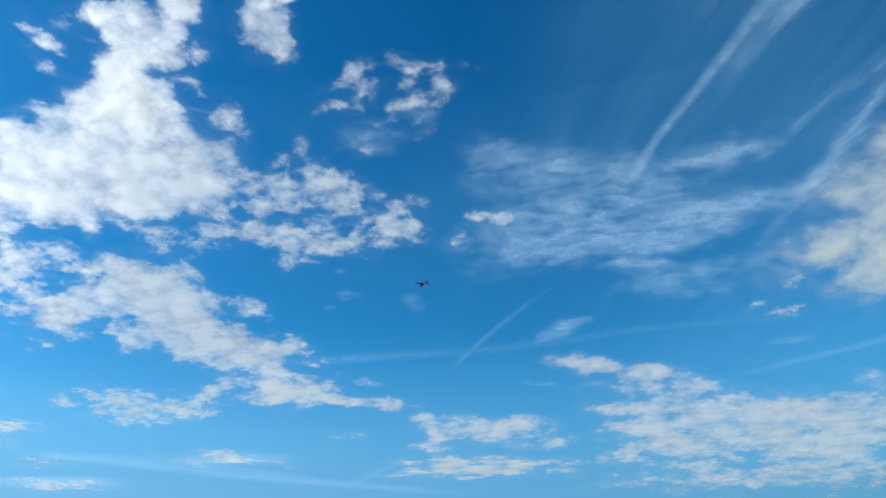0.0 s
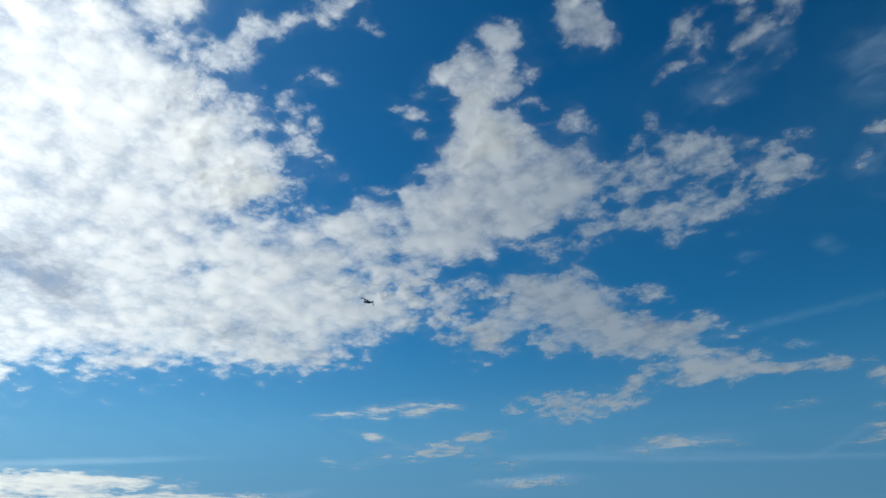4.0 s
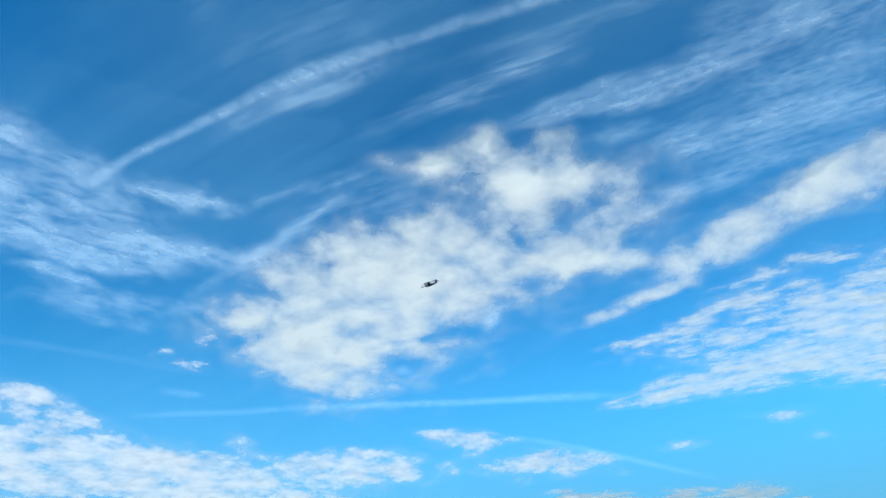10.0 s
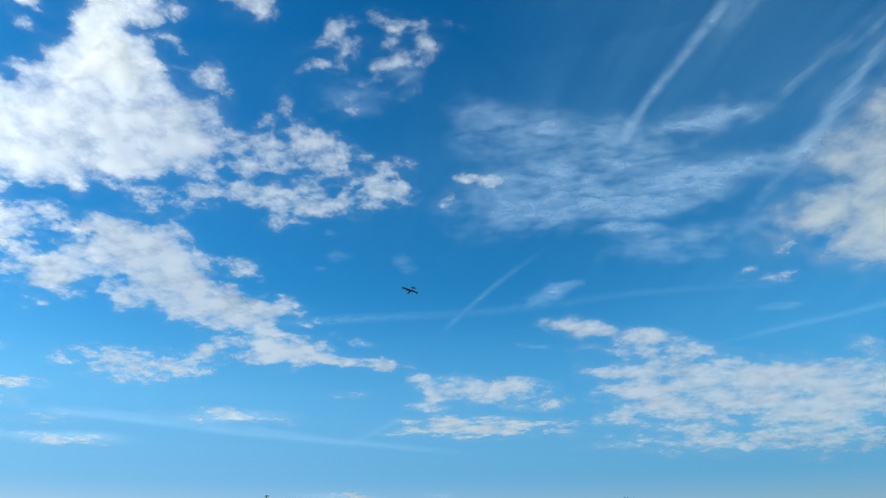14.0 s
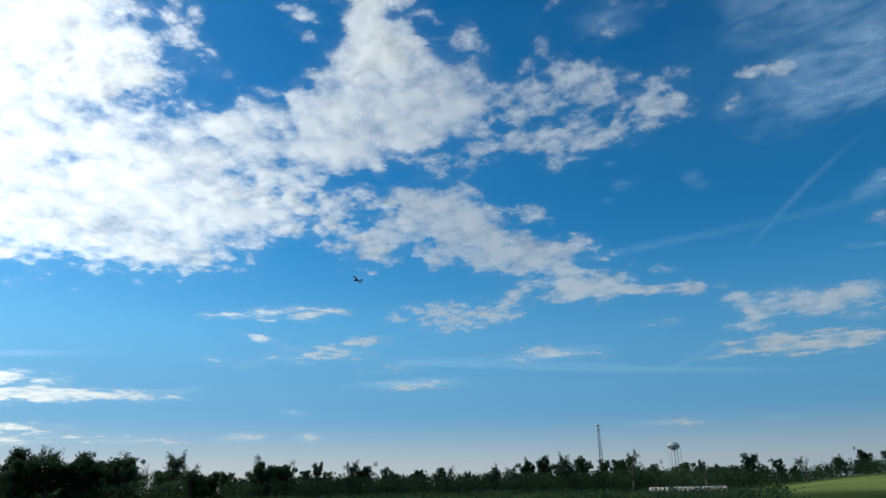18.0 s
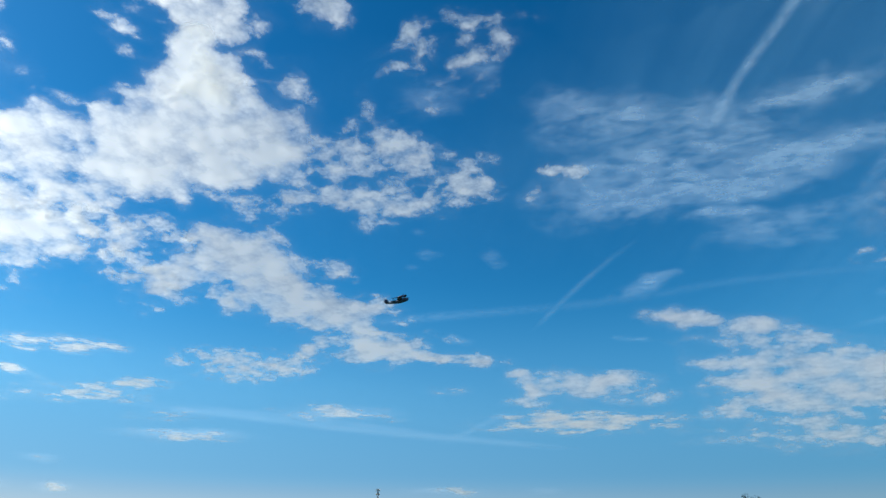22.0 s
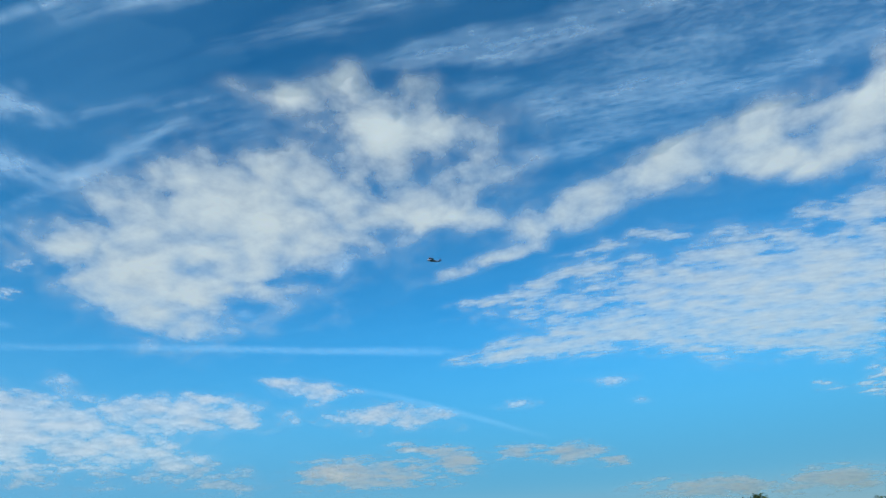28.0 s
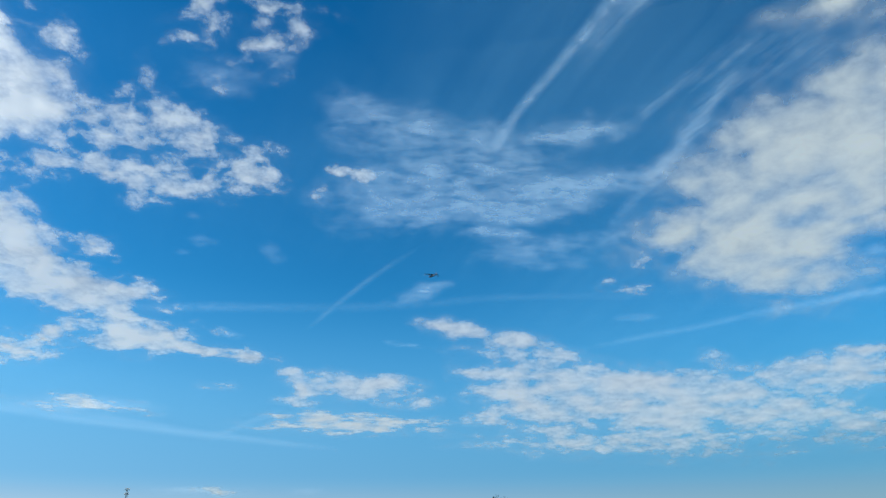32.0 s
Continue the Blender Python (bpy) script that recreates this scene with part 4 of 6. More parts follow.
cloud("cumulus_cloud", "billowing white cumulus with a scalloped edge", bank, [
    (-89.3, 42.4, 1.35, 1.11, -9, -0.95), (-81.9, 43.9, 1.53, 0.93, -2, -0.95), (-86.6, 51.2, 0.72, 2.71, 51, -0.6), (-85.4, 54.2, 0.9, 1.92, 56, -0.6),
    (-80.8, 37.2, 6.91, 0.63, 20, -0.75), (-71.9, 40.7, 3.96, 1.41, 0, -0.7), (-73.5, 51.7, 1.05, 2.54, 45, -0.5), (-71, 36.7, 2.57, 1.23, 19, -0.7),
    (-89, 47.6, 0.49, 1.83, 86, -0.5), (-89.3, 38.5, 2.16, 0.36, 45, -0.5), (-78.9, 32.4, 0.46, 2.49, 56, -0.45), (-72, 28.8, 2.55, 0.4, -13, -0.45),
])
cloud("cumulus_cloud", "broken cumulus field thinning into blue", shreds, [
    (-66.9, 68.7, 1.49, 1.59, 99, 0.81), (-66, 65.5, 1.92, 2.62, -11, 0.77), (-56.9, 64.6, 3.36, 1.99, 11, 0.85), (-56.5, 61.6, 1.57, 1.56, 30, 0.68),
    (-50.2, 67.1, 2.49, 1.67, 16, 0.72), (-36.1, 68.4, 2.99, 2.11, -2, 0.9), (-32.4, 71.1, 2.25, 1.64, 9, 0.5), (-27.6, 73.5, 2.66, 2.02, 4, 0.45),
    (-46.7, 73.3, 4, 1.58, 22, 0.36), (-30.7, 64.7, 1.76, 1.28, 7, 0.59), (-38.1, 62.2, 1.74, 1.3, 54, 0.59), (-47.7, 64.8, 2.52, 1.25, 23, 0.68),
    (-49.8, 60.2, 2.06, 1.09, 4, 0.72), (-45.4, 59.6, 0.92, 0.64, 20, 0.54),
])
cloud("small_cloud", "thin grey-white cloud scraps overhead", shreds, [
    (-30.5, 60.9, 1.63, 1.3, 7, 0.5), (-58.2, 72.1, 1.76, 0.83, 33, 0.6), (-76.2, 62.3, 1.04, 0.51, 18, 0.6), (-30.7, 55.3, 2.8, 0.66, 17, 0.4),
    (-21.7, 56.1, 1.39, 0.65, 0, 0.4), (-13.5, 60.2, 0.64, 0.64, -8, 0.45), (-35, 53.4, 1.18, 0.56, -19, 0.4), (-18.9, 63.9, 1.35, 0.84, 27, 0.35),
    (-25, 63, 1.16, 0.64, 2, 0.35), (-50.4, 49, 1.17, 0.63, 2, 0.65), (-47.6, 36.3, 1.4, 0.48, -20, 0.6), (-34.2, 37.5, 2.22, 0.85, 9, 0.3),
    (-59.1, 37.5, 0.84, 0.38, -13, 0.5),
])
cloud("cumulus_cloud", "curled white cloud wisp", shreds, [
    (-68.4, 37.5, 2.45, 1.15, 7, 0.95), (-70.8, 37.6, 1.09, 1.11, 36, 0.9), (-65.1, 37.6, 1.65, 0.57, 31, 0.7), (-65.9, 42.2, 1.56, 0.74, 78, 0.85),
    (-61.9, 43.3, 3.66, 0.69, 31, 0.85), (-57.4, 45.1, 1.8, 1.12, 7, 0.85), (-53.9, 44.1, 1.11, 0.51, -15, 0.7), (-58.1, 46.7, 1.28, 0.62, 18, 0.6),
    (-58.1, 34.3, 1.37, 1.02, -32, 0.9), (-60.1, 36, 0.75, 0.57, 26, 0.8), (-60.8, 34.1, 0.73, 0.4, 26, 0.6), (-68.5, 33.3, 1.16, 2.31, 32, 1),
    (-64.4, 30.9, 3.56, 2.23, 16, 1), (-61.5, 31.5, 1.59, 1.08, 25, 0.8),
])
cloud("cumulus_cloud", "isolated white cumulus puff against deep blue", cumulus, [
    (-27.6, 51.7, 2.78, 1.69, 30, 1), (-31.7, 50, 2.09, 1.5, 18, 0.95), (-24.8, 54.4, 0.93, 0.66, 33, 0.85), (-26.5, 49.7, 2.09, 1.02, 4, 0.8),
    (-29.9, 52, 1.85, 1.04, 37, 0.9),
])
cloud("small_cloud", "small soft puff beside a larger cloud", shreds, [
    (-20.4, 51.9, 0.69, 0.74, -1, 0.85), (-16, 51.8, 1.29, 1.46, -44, 0.6), (-16.2, 52.9, 0.64, 0.46, -4, 0.5),
])
cloud("cumulus_cloud", "small soft cumulus overhead", shreds, [
    (-0.4, 62.2, 2.21, 1.61, -9, 1), (2.8, 60.7, 1.52, 1.59, -22, 0.75), (-3.9, 62, 1.23, 1.17, -16, 0.75), (-8.3, 59.3, 1.25, 0.68, -12, 0.65),
    (-5.9, 57.7, 0.66, 0.41, -14, 0.5),
])
cloud("cumulus_cloud", "soft grey-white cumulus shred high overhead", shreds, [
    (-9.4, 71.3, 1.84, 1.28, -13, 0.9), (-7.3, 69.1, 1.06, 1.65, -15, 0.4), (-13.3, 70, 1.33, 0.87, -9, 0.35),
])
cloud("cumulus_cloud", "faint cumulus shred high overhead", shreds, [
    (10.9, 71.2, 2.17, 1.47, -70, 0.6), (12.5, 68.7, 0.98, 0.91, -34, 0.45), (24.6, 67, 2.18, 0.83, -24, 0.3), (14.3, 61.9, 0.56, 0.42, -34, 0.4),
])
cloud("cumulus_cloud", "pair of small white cumulus puffs", cumulus, [
    (-40.4, 40.3, 3.02, 1.32, 19, 1), (-38.5, 43.3, 1.84, 1.11, -7, 0.95), (-41.2, 37.2, 1.39, 0.85, 14, 0.9), (-40.6, 34.8, 2.67, 1.16, 13, 1),
    (-38.3, 39.5, 1.34, 0.78, 12, 0.8), (-38.3, 36.1, 1.31, 0.84, 12, 0.6),
])
cloud("cumulus_cloud", "comma-shaped white cumulus puff", cumulus, [
    (-29.7, 42.7, 1.74, 1.34, 7, 1), (-31.4, 45.3, 1.27, 0.83, 48, 0.95), (-28.8, 46.3, 0.92, 0.37, 16, 0.7), (-34, 43.3, 0.55, 0.9, 10, 0.5),
    (-32.2, 43.9, 0.73, 1.08, 8, 0.7),
])
cloud("small_cloud", "broken white cloudlets in a loose cluster", shreds, [
    (-14.4, 39.4, 1.83, 0.76, 11, 0.95), (-19.5, 40, 1.41, 0.96, 39, 0.85), (-11.3, 41.3, 1.54, 0.86, -6, 0.9), (-14.7, 42, 1.23, 0.39, -3, 0.8),
    (-22.4, 38.8, 1.33, 0.39, 21, 0.6), (-12.6, 40.6, 1.29, 0.34, -5, 0.6), (-17.2, 41, 0.71, 0.43, -2, 0.5), (-6.9, 42.7, 0.93, 0.43, 1, 0.4),
    (-12.5, 37.2, 0.86, 0.66, 44, 0.35),
])
cloud("cumulus_cloud", "long white cumulus arm broken at its edges", bank, [
    (-42.4, 38.5, 1.3, 0.94, 21, 0.95), (-42.9, 36.3, 2.13, 1.43, 52, 0.95), (-40.1, 36.4, 1.84, 1.14, 18, 0.9), (-38.2, 36.6, 0.94, 0.99, 17, 0.55),
    (-41.7, 34.1, 2.83, 1.54, 18, 1), (-43.6, 30.5, 3.73, 2.74, 40, 1), (-38.5, 31.4, 3.96, 2.43, 15, 1), (-34.9, 32.4, 2.67, 2.15, 13, 1),
    (-32.6, 31.2, 2.1, 1.75, 11, 0.85), (-45.9, 29, 2.66, 2.11, 41, 1), (-48.2, 30.8, 1.21, 1.25, 83, 0.9), (-41.5, 28.3, 4.15, 1.15, 15, 0.75),
    (-41.4, 26.6, 1.2, 0.99, -38, 0.7), (-37.2, 28.8, 2.18, 1.2, 13, 0.65),
])
cloud("cumulus_cloud", "long white cumulus arm broken at its edges", bank, [
    (-31.2, 29.2, 1.23, 0.77, -31, 0.5), (-46.4, 27, 2.03, 1.02, 17, 0.8), (-36, 38.5, 0.8, 0.5, -5, 0.5), (-43.5, 28.5, 2.16, 1.21, 16, 1.2),
    (-36.2, 30.1, 2.42, 0.86, 13, 1.15), (-44.4, 25.9, 2.1, 0.56, 16, 0.4), (-39.6, 33.5, 2.32, 1.65, 17, 1),
])
cloud("cumulus_cloud", "white cumulus puff with soft base", cumulus, [
    (-41.7, 41.3, 3.22, 1.32, 16, 1), (-44.5, 41.3, 2, 0.76, 24, 0.9), (-38.8, 41.2, 1.17, 0.72, 19, 0.7), (-42.7, 40.1, 1.48, 0.54, 22, 0.6),
])
cloud("cumulus_cloud", "rounded white cumulus puff", cumulus, [
    (-30.4, 43.8, 1.84, 1.15, 9, 1), (-33.2, 44.4, 1.64, 0.6, 16, 0.45), (-28.9, 43.6, 0.85, 0.58, 13, 0.7),
])
cloud("small_cloud", "small torn white wisps", shreds, [
    (-47.6, 37.5, 1.16, 0.38, -16, 0.65), (-49.7, 38.3, 0.77, 0.34, 9, 0.5), (-45.3, 22.2, 1.34, 0.95, 14, 0.9), (-43.1, 23, 1.57, 0.73, 25, 0.6),
    (-43.3, 21.2, 2.09, 0.56, 12, 0.45), (-44.4, 20, 1.69, 0.63, 12, 0.5), (-41.1, 23.1, 0.94, 0.58, 12, 0.4),
])
cloud("cumulus_cloud", "ragged white cloud of several broken puffs", shreds, [
    (-21.4, 31.9, 2.11, 1.29, 5, 1), (-24.6, 34.7, 0.58, 1.71, 18, 0.75), (-27, 32, 2.23, 1.34, -7, 0.95), (-26.9, 30.2, 1.99, 0.82, 8, 0.95),
    (-15.1, 29.3, 2.01, 0.93, -18, 0.9), (-15.8, 31, 1.32, 0.84, -8, 0.75), (-17.7, 29, 1.8, 0.65, -17, 0.5), (-13.9, 28.8, 1.04, 0.66, 1, 0.7),
    (-27.9, 27.8, 2.63, 0.72, 8, 1), (-23.8, 27.6, 4.35, 0.92, 0, 1), (-20.2, 27.4, 2.66, 0.8, 14, 0.9), (-33.7, 26.1, 2.26, 0.74, 10, 0.7),
    (-24.7, 25.4, 0.67, 0.41, 5, 0.7), (-32.4, 36.3, 1.18, 0.86, -18, 0.85),
])
cloud("cumulus_cloud", "ragged white cloud of several broken puffs", shreds, [
    (-30.4, 34.8, 1.08, 0.78, -20, 0.4), (-23.2, 33.4, 1.19, 0.9, -14, 0.7), (-19.8, 30.6, 1.38, 0.93, 4, 0.6), (-30.9, 28.1, 1.69, 0.63, 20, 0.5),
    (-23.1, 29.5, 6.95, 1.84, 0, 0.22), (-37.5, 26.6, 1.58, 0.59, 1, 0.5), (-26.8, 33.7, 0.7, 0.54, 9, 0.5), (-13.1, 31.1, 1.15, 0.56, -19, 0.35),
])
cloud("small_cloud", "broken white cloudlets against deep blue", shreds, [
    (-15.1, 40.7, 1.73, 0.58, 12, 0.85), (-20, 41.4, 1.14, 0.89, 51, 0.65), (-11.2, 42.4, 1.47, 0.88, 0, 0.7), (-15.3, 42.4, 1.09, 0.66, 3, 0.6),
    (-22.8, 40.1, 1.51, 0.35, 23, 0.5), (-16.6, 43.3, 0.9, 0.35, 4, 0.6), (-7.2, 42.1, 1.21, 0.44, -17, 0.4), (-18.1, 36.1, 2.71, 1.85, 45, 0.25),
    (-12.8, 38.3, 0.66, 0.99, -28, 0.35), (-15.9, 37.8, 1.2, 0.64, 3, 0.3),
])
cloud("cumulus_cloud", "white cumulus band trailing to a thin tip", bank, [
    (-37.5, 23.3, 1.89, 1.09, 0, 1), (-35, 22.2, 3.07, 1.92, -2, 1), (-32.4, 20.6, 3.09, 1.78, -14, 1), (-39.5, 20.4, 2.95, 1.42, 21, 0.85),
    (-41.4, 18.8, 1.92, 1.06, 28, 0.65), (-30.7, 19, 3.45, 1.45, -10, 1), (-26.9, 18, 3.12, 1.47, -11, 1), (-24.2, 15.4, 2.46, 1.06, 3, 1),
    (-21.5, 15.6, 2.07, 0.89, -3, 0.95), (-25.8, 19, 2.41, 0.76, 4, 0.75), (-23.9, 18.8, 2.02, 0.58, -2, 0.75), (-18.6, 14.9, 2.64, 0.49, -1, 0.9),
    (-14.4, 14.6, 1.94, 0.58, -5, 0.8), (-29.1, 15.2, 1.54, 0.49, 20, 0.8),
])
cloud("cumulus_cloud", "white cumulus band trailing to a thin tip", bank, [
    (-43.2, 19.8, 2.08, 0.72, 11, 0.45), (-35.3, 18.5, 1.96, 0.85, 7, 0.5), (-33.9, 23, 1.28, 0.66, -22, 0.7), (-20.9, 17.9, 1.37, 0.45, -8, 0.3),
])
cloud("small_cloud", "small white cloud puff in blue sky", shreds, [
    (-27.2, 21.8, 1.68, 0.8, -5, 0.85), (-29.2, 22.3, 0.87, 0.35, -9, 0.5), (-23.3, 19.8, 0.8, 0.18, 3, 0.4), (-17.4, 16.4, 1.85, 0.36, -9, 0.4),
])
cloud("small_cloud", "small low white cloud with ragged base", shreds, [
    (-35.2, 13.8, 1.99, 0.82, 5, 0.95), (-31.3, 13.9, 2.2, 0.77, 9, 0.95), (-37.4, 14.3, 1.75, 0.4, -5, 0.75), (-39.1, 13.4, 0.96, 0.36, 6, 0.9),
    (-33.6, 12.9, 2.75, 0.41, 4, 0.6), (-29.4, 13.7, 1.4, 0.51, 3, 0.5),
])
cloud("cumulus_cloud", "small white cumulus high above", shreds, [
    (-70.1, 39.8, 2.91, 1.1, -5, 0.95), (-72.3, 40.3, 1.65, 0.57, 12, 0.8), (-66.3, 40.4, 1.32, 0.81, 27, 0.6), (-60.5, 37, 1.5, 0.99, -22, 0.9),
    (-61.1, 38.2, 0.89, 0.52, 4, 0.6), (-58.3, 36.6, 0.82, 0.62, 2, 0.5), (-47.9, 38, 1.91, 0.57, -24, 0.38), (-58.2, 39.8, 1.79, 0.69, 2, 0.3),
    (-58.3, 29.3, 1.12, 0.42, 1, 0.35), (-51.2, 31.3, 1.78, 0.6, -2, 0.5), (-35.3, 38.2, 1.12, 0.42, -12, 0.35),
])
cloud("small_cloud", "thin white cloud wisps between larger clouds", shreds, [
    (-50.1, 23.5, 3.78, 0.66, 5, 0.6), (-46.1, 22.5, 2.11, 0.95, -4, 0.8), (-42.4, 23.9, 2.31, 0.75, 4, 0.5), (-44.2, 20.7, 2.78, 0.85, -10, 0.7),
    (-40.5, 23, 1.83, 0.84, -17, 0.5), (-48, 24.3, 2.83, 0.43, 1, 0.5), (-40.5, 19.2, 1.81, 0.47, -27, 0.4),
])
cloud("small_cloud", "thin flat white cloudlets above the horizon", flat, [
    (-45.9, 14.1, 2.32, 0.37, 1, 0.7), (-52.7, 13.6, 1.97, 0.37, 8, 0.55), (-48.3, 13.7, 2.05, 0.37, -3, 0.6), (-50.4, 11.7, 1.58, 0.32, -12, 0.65),
    (-46, 10.5, 3.49, 0.5, 5, 0.65), (-53.1, 9.8, 1.85, 0.27, -7, 0.5), (-39.4, 9.4, 2.65, 0.4, 4, 0.4), (-43.8, 11.3, 2.29, 0.27, 6, 0.4),
    (-41.4, 11.8, 1.27, 0.32, 6, 0.55), (-50, 13.2, 0.56, 0.23, -3, 0.6),
])
cloud("low_cloud", "flat cream cloud bars low over the trees", flat, [
    (-79.8, 8.2, 1.45, 0.32, 7, 0.85), (-77.1, 7.9, 2.53, 0.37, 4, 0.95), (-72, 8.1, 4.37, 0.34, 1, 0.9), (-80, 6.8, 4.44, 0.71, 3, 0.95),
    (-82.6, 5.9, 3.13, 0.99, 1, 1), (-64.7, 7, 5.53, 0.35, 2, 0.9), (-75, 5.7, 3.15, 0.36, 0, 0.75), (-82.2, 12.2, 2.37, 0.32, 10, 0.95),
    (-84.2, 13.2, 1.31, 0.32, 9, 0.95), (-80.9, 10.5, 0.72, 0.16, 3, 0.7), (-68.9, 4.6, 3.57, 0.25, 1, 0.55), (-72.8, 3.5, 6.07, 0.32, 1, 0.45),
    (-84.7, 10.1, 1.01, 0.39, 4, 0.8), (-78, 8.9, 0.53, 0.12, 2, 0.5),
])
cloud("low_cloud", "flat cream cloud bars low over the trees", flat, [
    (-76.1, 7.6, 6.68, 0.63, 3, 1), (-76.6, 6.5, 5.43, 0.62, 2, 0.9), (-77.1, 5.4, 4.23, 0.54, 2, 0.9), (-69.8, 8.2, 3.62, 0.33, -1, 0.8),
    (-64.7, 6.9, 5.54, 0.38, 1, 0.9), (-69, 4.7, 3.58, 0.24, -1, 0.6), (-68.1, 4, 10.81, 0.33, 0, 0.4),
])
cloud("small_cloud", "thin flat white cloudlets above the horizon", flat, [
    (-26.6, 10.2, 3.67, 0.52, -2, 0.7), (-38, 8.1, 3.15, 0.27, 0, 0.6), (-16.8, 4.4, 2.05, 0.23, -2, 0.5), (-44.4, 10.7, 2.32, 0.46, -2, 0.8),
    (-41.5, 11.6, 1.86, 0.28, 8, 0.5),
])
cloud("low_cloud", "small pinkish cloud bars close to the trees", flat, [
    (-51.1, 4.1, 1.26, 0.26, -2, 0.75), (-46.2, 4, 0.62, 0.17, -3, 0.6), (-60.7, 3.8, 6.67, 0.21, -1, 0.4), (-47.3, 5.8, 0.9, 0.18, -3, 0.35),
])
cloud("low_cloud", "thin flat grey-white cloud bar", flat, [
    (-6.2, 9.5, 6.24, 0.73, 0, 0.85), (-9, 9.9, 2.71, 0.43, -1, 0.6), (-26.8, 10.1, 2.93, 0.38, 2, 0.7), (-38, 7.9, 3.23, 0.3, 1, 0.7),
    (-41.4, 11.5, 1.35, 0.38, 5, 0.6), (-17.2, 12.1, 1.26, 0.35, 0, 0.45),
])
cloud("cumulus_cloud", "low white cloud with puffed top", dappled, [
    (-6.3, 12.2, 3.64, 0.88, -5, 0.95), (-10.8, 13.2, 1.01, 0.49, -1, 0.95), (-10.4, 12, 0.64, 0.49, -1, 0.8), (-4.4, 12.7, 2.54, 0.58, -2, 0.9),
    (-1.4, 11.7, 1.88, 0.57, -8, 0.8), (-11.3, 11.1, 1.27, 0.31, -1, 0.65), (-8.1, 12.9, 1.38, 0.45, -2, 0.8),
])
cloud("cumulus_cloud", "pale dappled cloud bank near the horizon", dappled, [
    (4.2, 16.7, 3.34, 0.67, -13, 0.95), (8.6, 15.5, 2.77, 0.66, -15, 0.85), (7.2, 14.6, 3.79, 0.7, -9, 0.55), (4.9, 13.5, 1.99, 0.52, -10, 0.95),
    (10.5, 12.6, 4.79, 1.11, -6, 0.85), (6.5, 11.6, 2.69, 1.03, -5, 0.9), (4.9, 9.8, 1.28, 0.51, -4, 0.95), (16.4, 11.5, 3.84, 1.22, -7, 0.95),
    (13.1, 10.6, 3.65, 1.15, -6, 0.9), (18.3, 9.3, 2.33, 0.86, -6, 0.95), (8.8, 9.7, 3.43, 0.83, -5, 0.65), (20.8, 10.7, 2.56, 1.33, -8, 0.85),
    (14.5, 7.3, 8.74, 0.94, -5, 0.55), (8.1, 10.9, 1.08, 0.51, -5, 1),
])
cloud("cumulus_cloud", "pale dappled cloud bank near the horizon", dappled, [
    (15.2, 11.9, 4.55, 1.24, -2, 0.9), (18.8, 9.5, 2.45, 0.69, -3, 0.9), (23, 10.7, 4.78, 1.13, -6, 0.9), (30.5, 11.1, 4.94, 1.18, 3, 0.85),
    (33.4, 12.6, 2.1, 0.34, -6, 0.9), (27.2, 8.8, 5.39, 0.84, -4, 0.75), (31.3, 7.8, 4.33, 0.66, -7, 0.75), (36.8, 11.3, 1.92, 0.66, -7, 0.4),
    (35, 6.2, 2.27, 0.47, -4, 0.75), (20.4, 7.5, 10.61, 0.67, -3, 0.6), (23.2, 13.4, 1.15, 0.54, -14, 0.35),
])
cloud("small_cloud", "small flat white clouds in a row", dappled, [
    (42, 13.2, 1.96, 0.61, -9, 0.95), (38.3, 14, 1.3, 0.29, -14, 0.8), (44.4, 11, 1.86, 0.67, -14, 0.85), (43, 7.1, 1.9, 0.64, -1, 0.9),
    (45.7, 13.1, 0.81, 0.24, -10, 0.5),
])
cloud("small_cloud", "small fair-weather cloud low in the sky", dappled, [
    (41.8, 13.3, 2.21, 0.62, -5, 0.95), (38.3, 13.9, 1.42, 0.28, -19, 0.65), (47.1, 11.2, 4.37, 0.83, -5, 0.9), (51.1, 11.2, 1.68, 0.38, 0, 0.85),
    (44.4, 13.1, 0.86, 0.34, -1, 0.6), (58.4, 11.6, 1.61, 0.3, 4, 0.75), (66.6, 12.8, 1.23, 0.3, -1, 0.8), (64.1, 12.9, 0.89, 0.17, -5, 0.4),
    (67.9, 11.1, 1.04, 0.21, -6, 0.3),
])
cloud("low_cloud", "pale low cloud bank over the horizon", dappled, [
    (30.4, 11.4, 7.2, 1.07, 2, 0.85), (33.2, 12.7, 1.84, 0.28, 1, 0.95), (27.7, 12.2, 2.1, 0.38, 3, 0.7), (36.1, 11.1, 2.37, 0.63, 0, 0.6),
    (27.4, 10.2, 4.2, 0.51, 1, 0.7),
])
cloud("low_cloud", "small white cloud low in the sky", flat, [
    (86.6, 10.2, 1.86, 0.9, -13, 1), (81.3, 10.4, 0.68, 0.36, -9, 0.62), (84.2, 9.7, 1.07, 0.4, -9, 0.62), (87.2, 6.8, 1.38, 0.57, -8, 0.94),
])
cloud("small_cloud", "small ragged cloud scraps", shreds, [
    (19.7, 21.2, 1.21, 0.61, -24, 0.5), (16, 19.9, 0.84, 0.47, 27, 0.35), (18.4, 19.2, 1.3, 0.33, -3, 0.55),
])
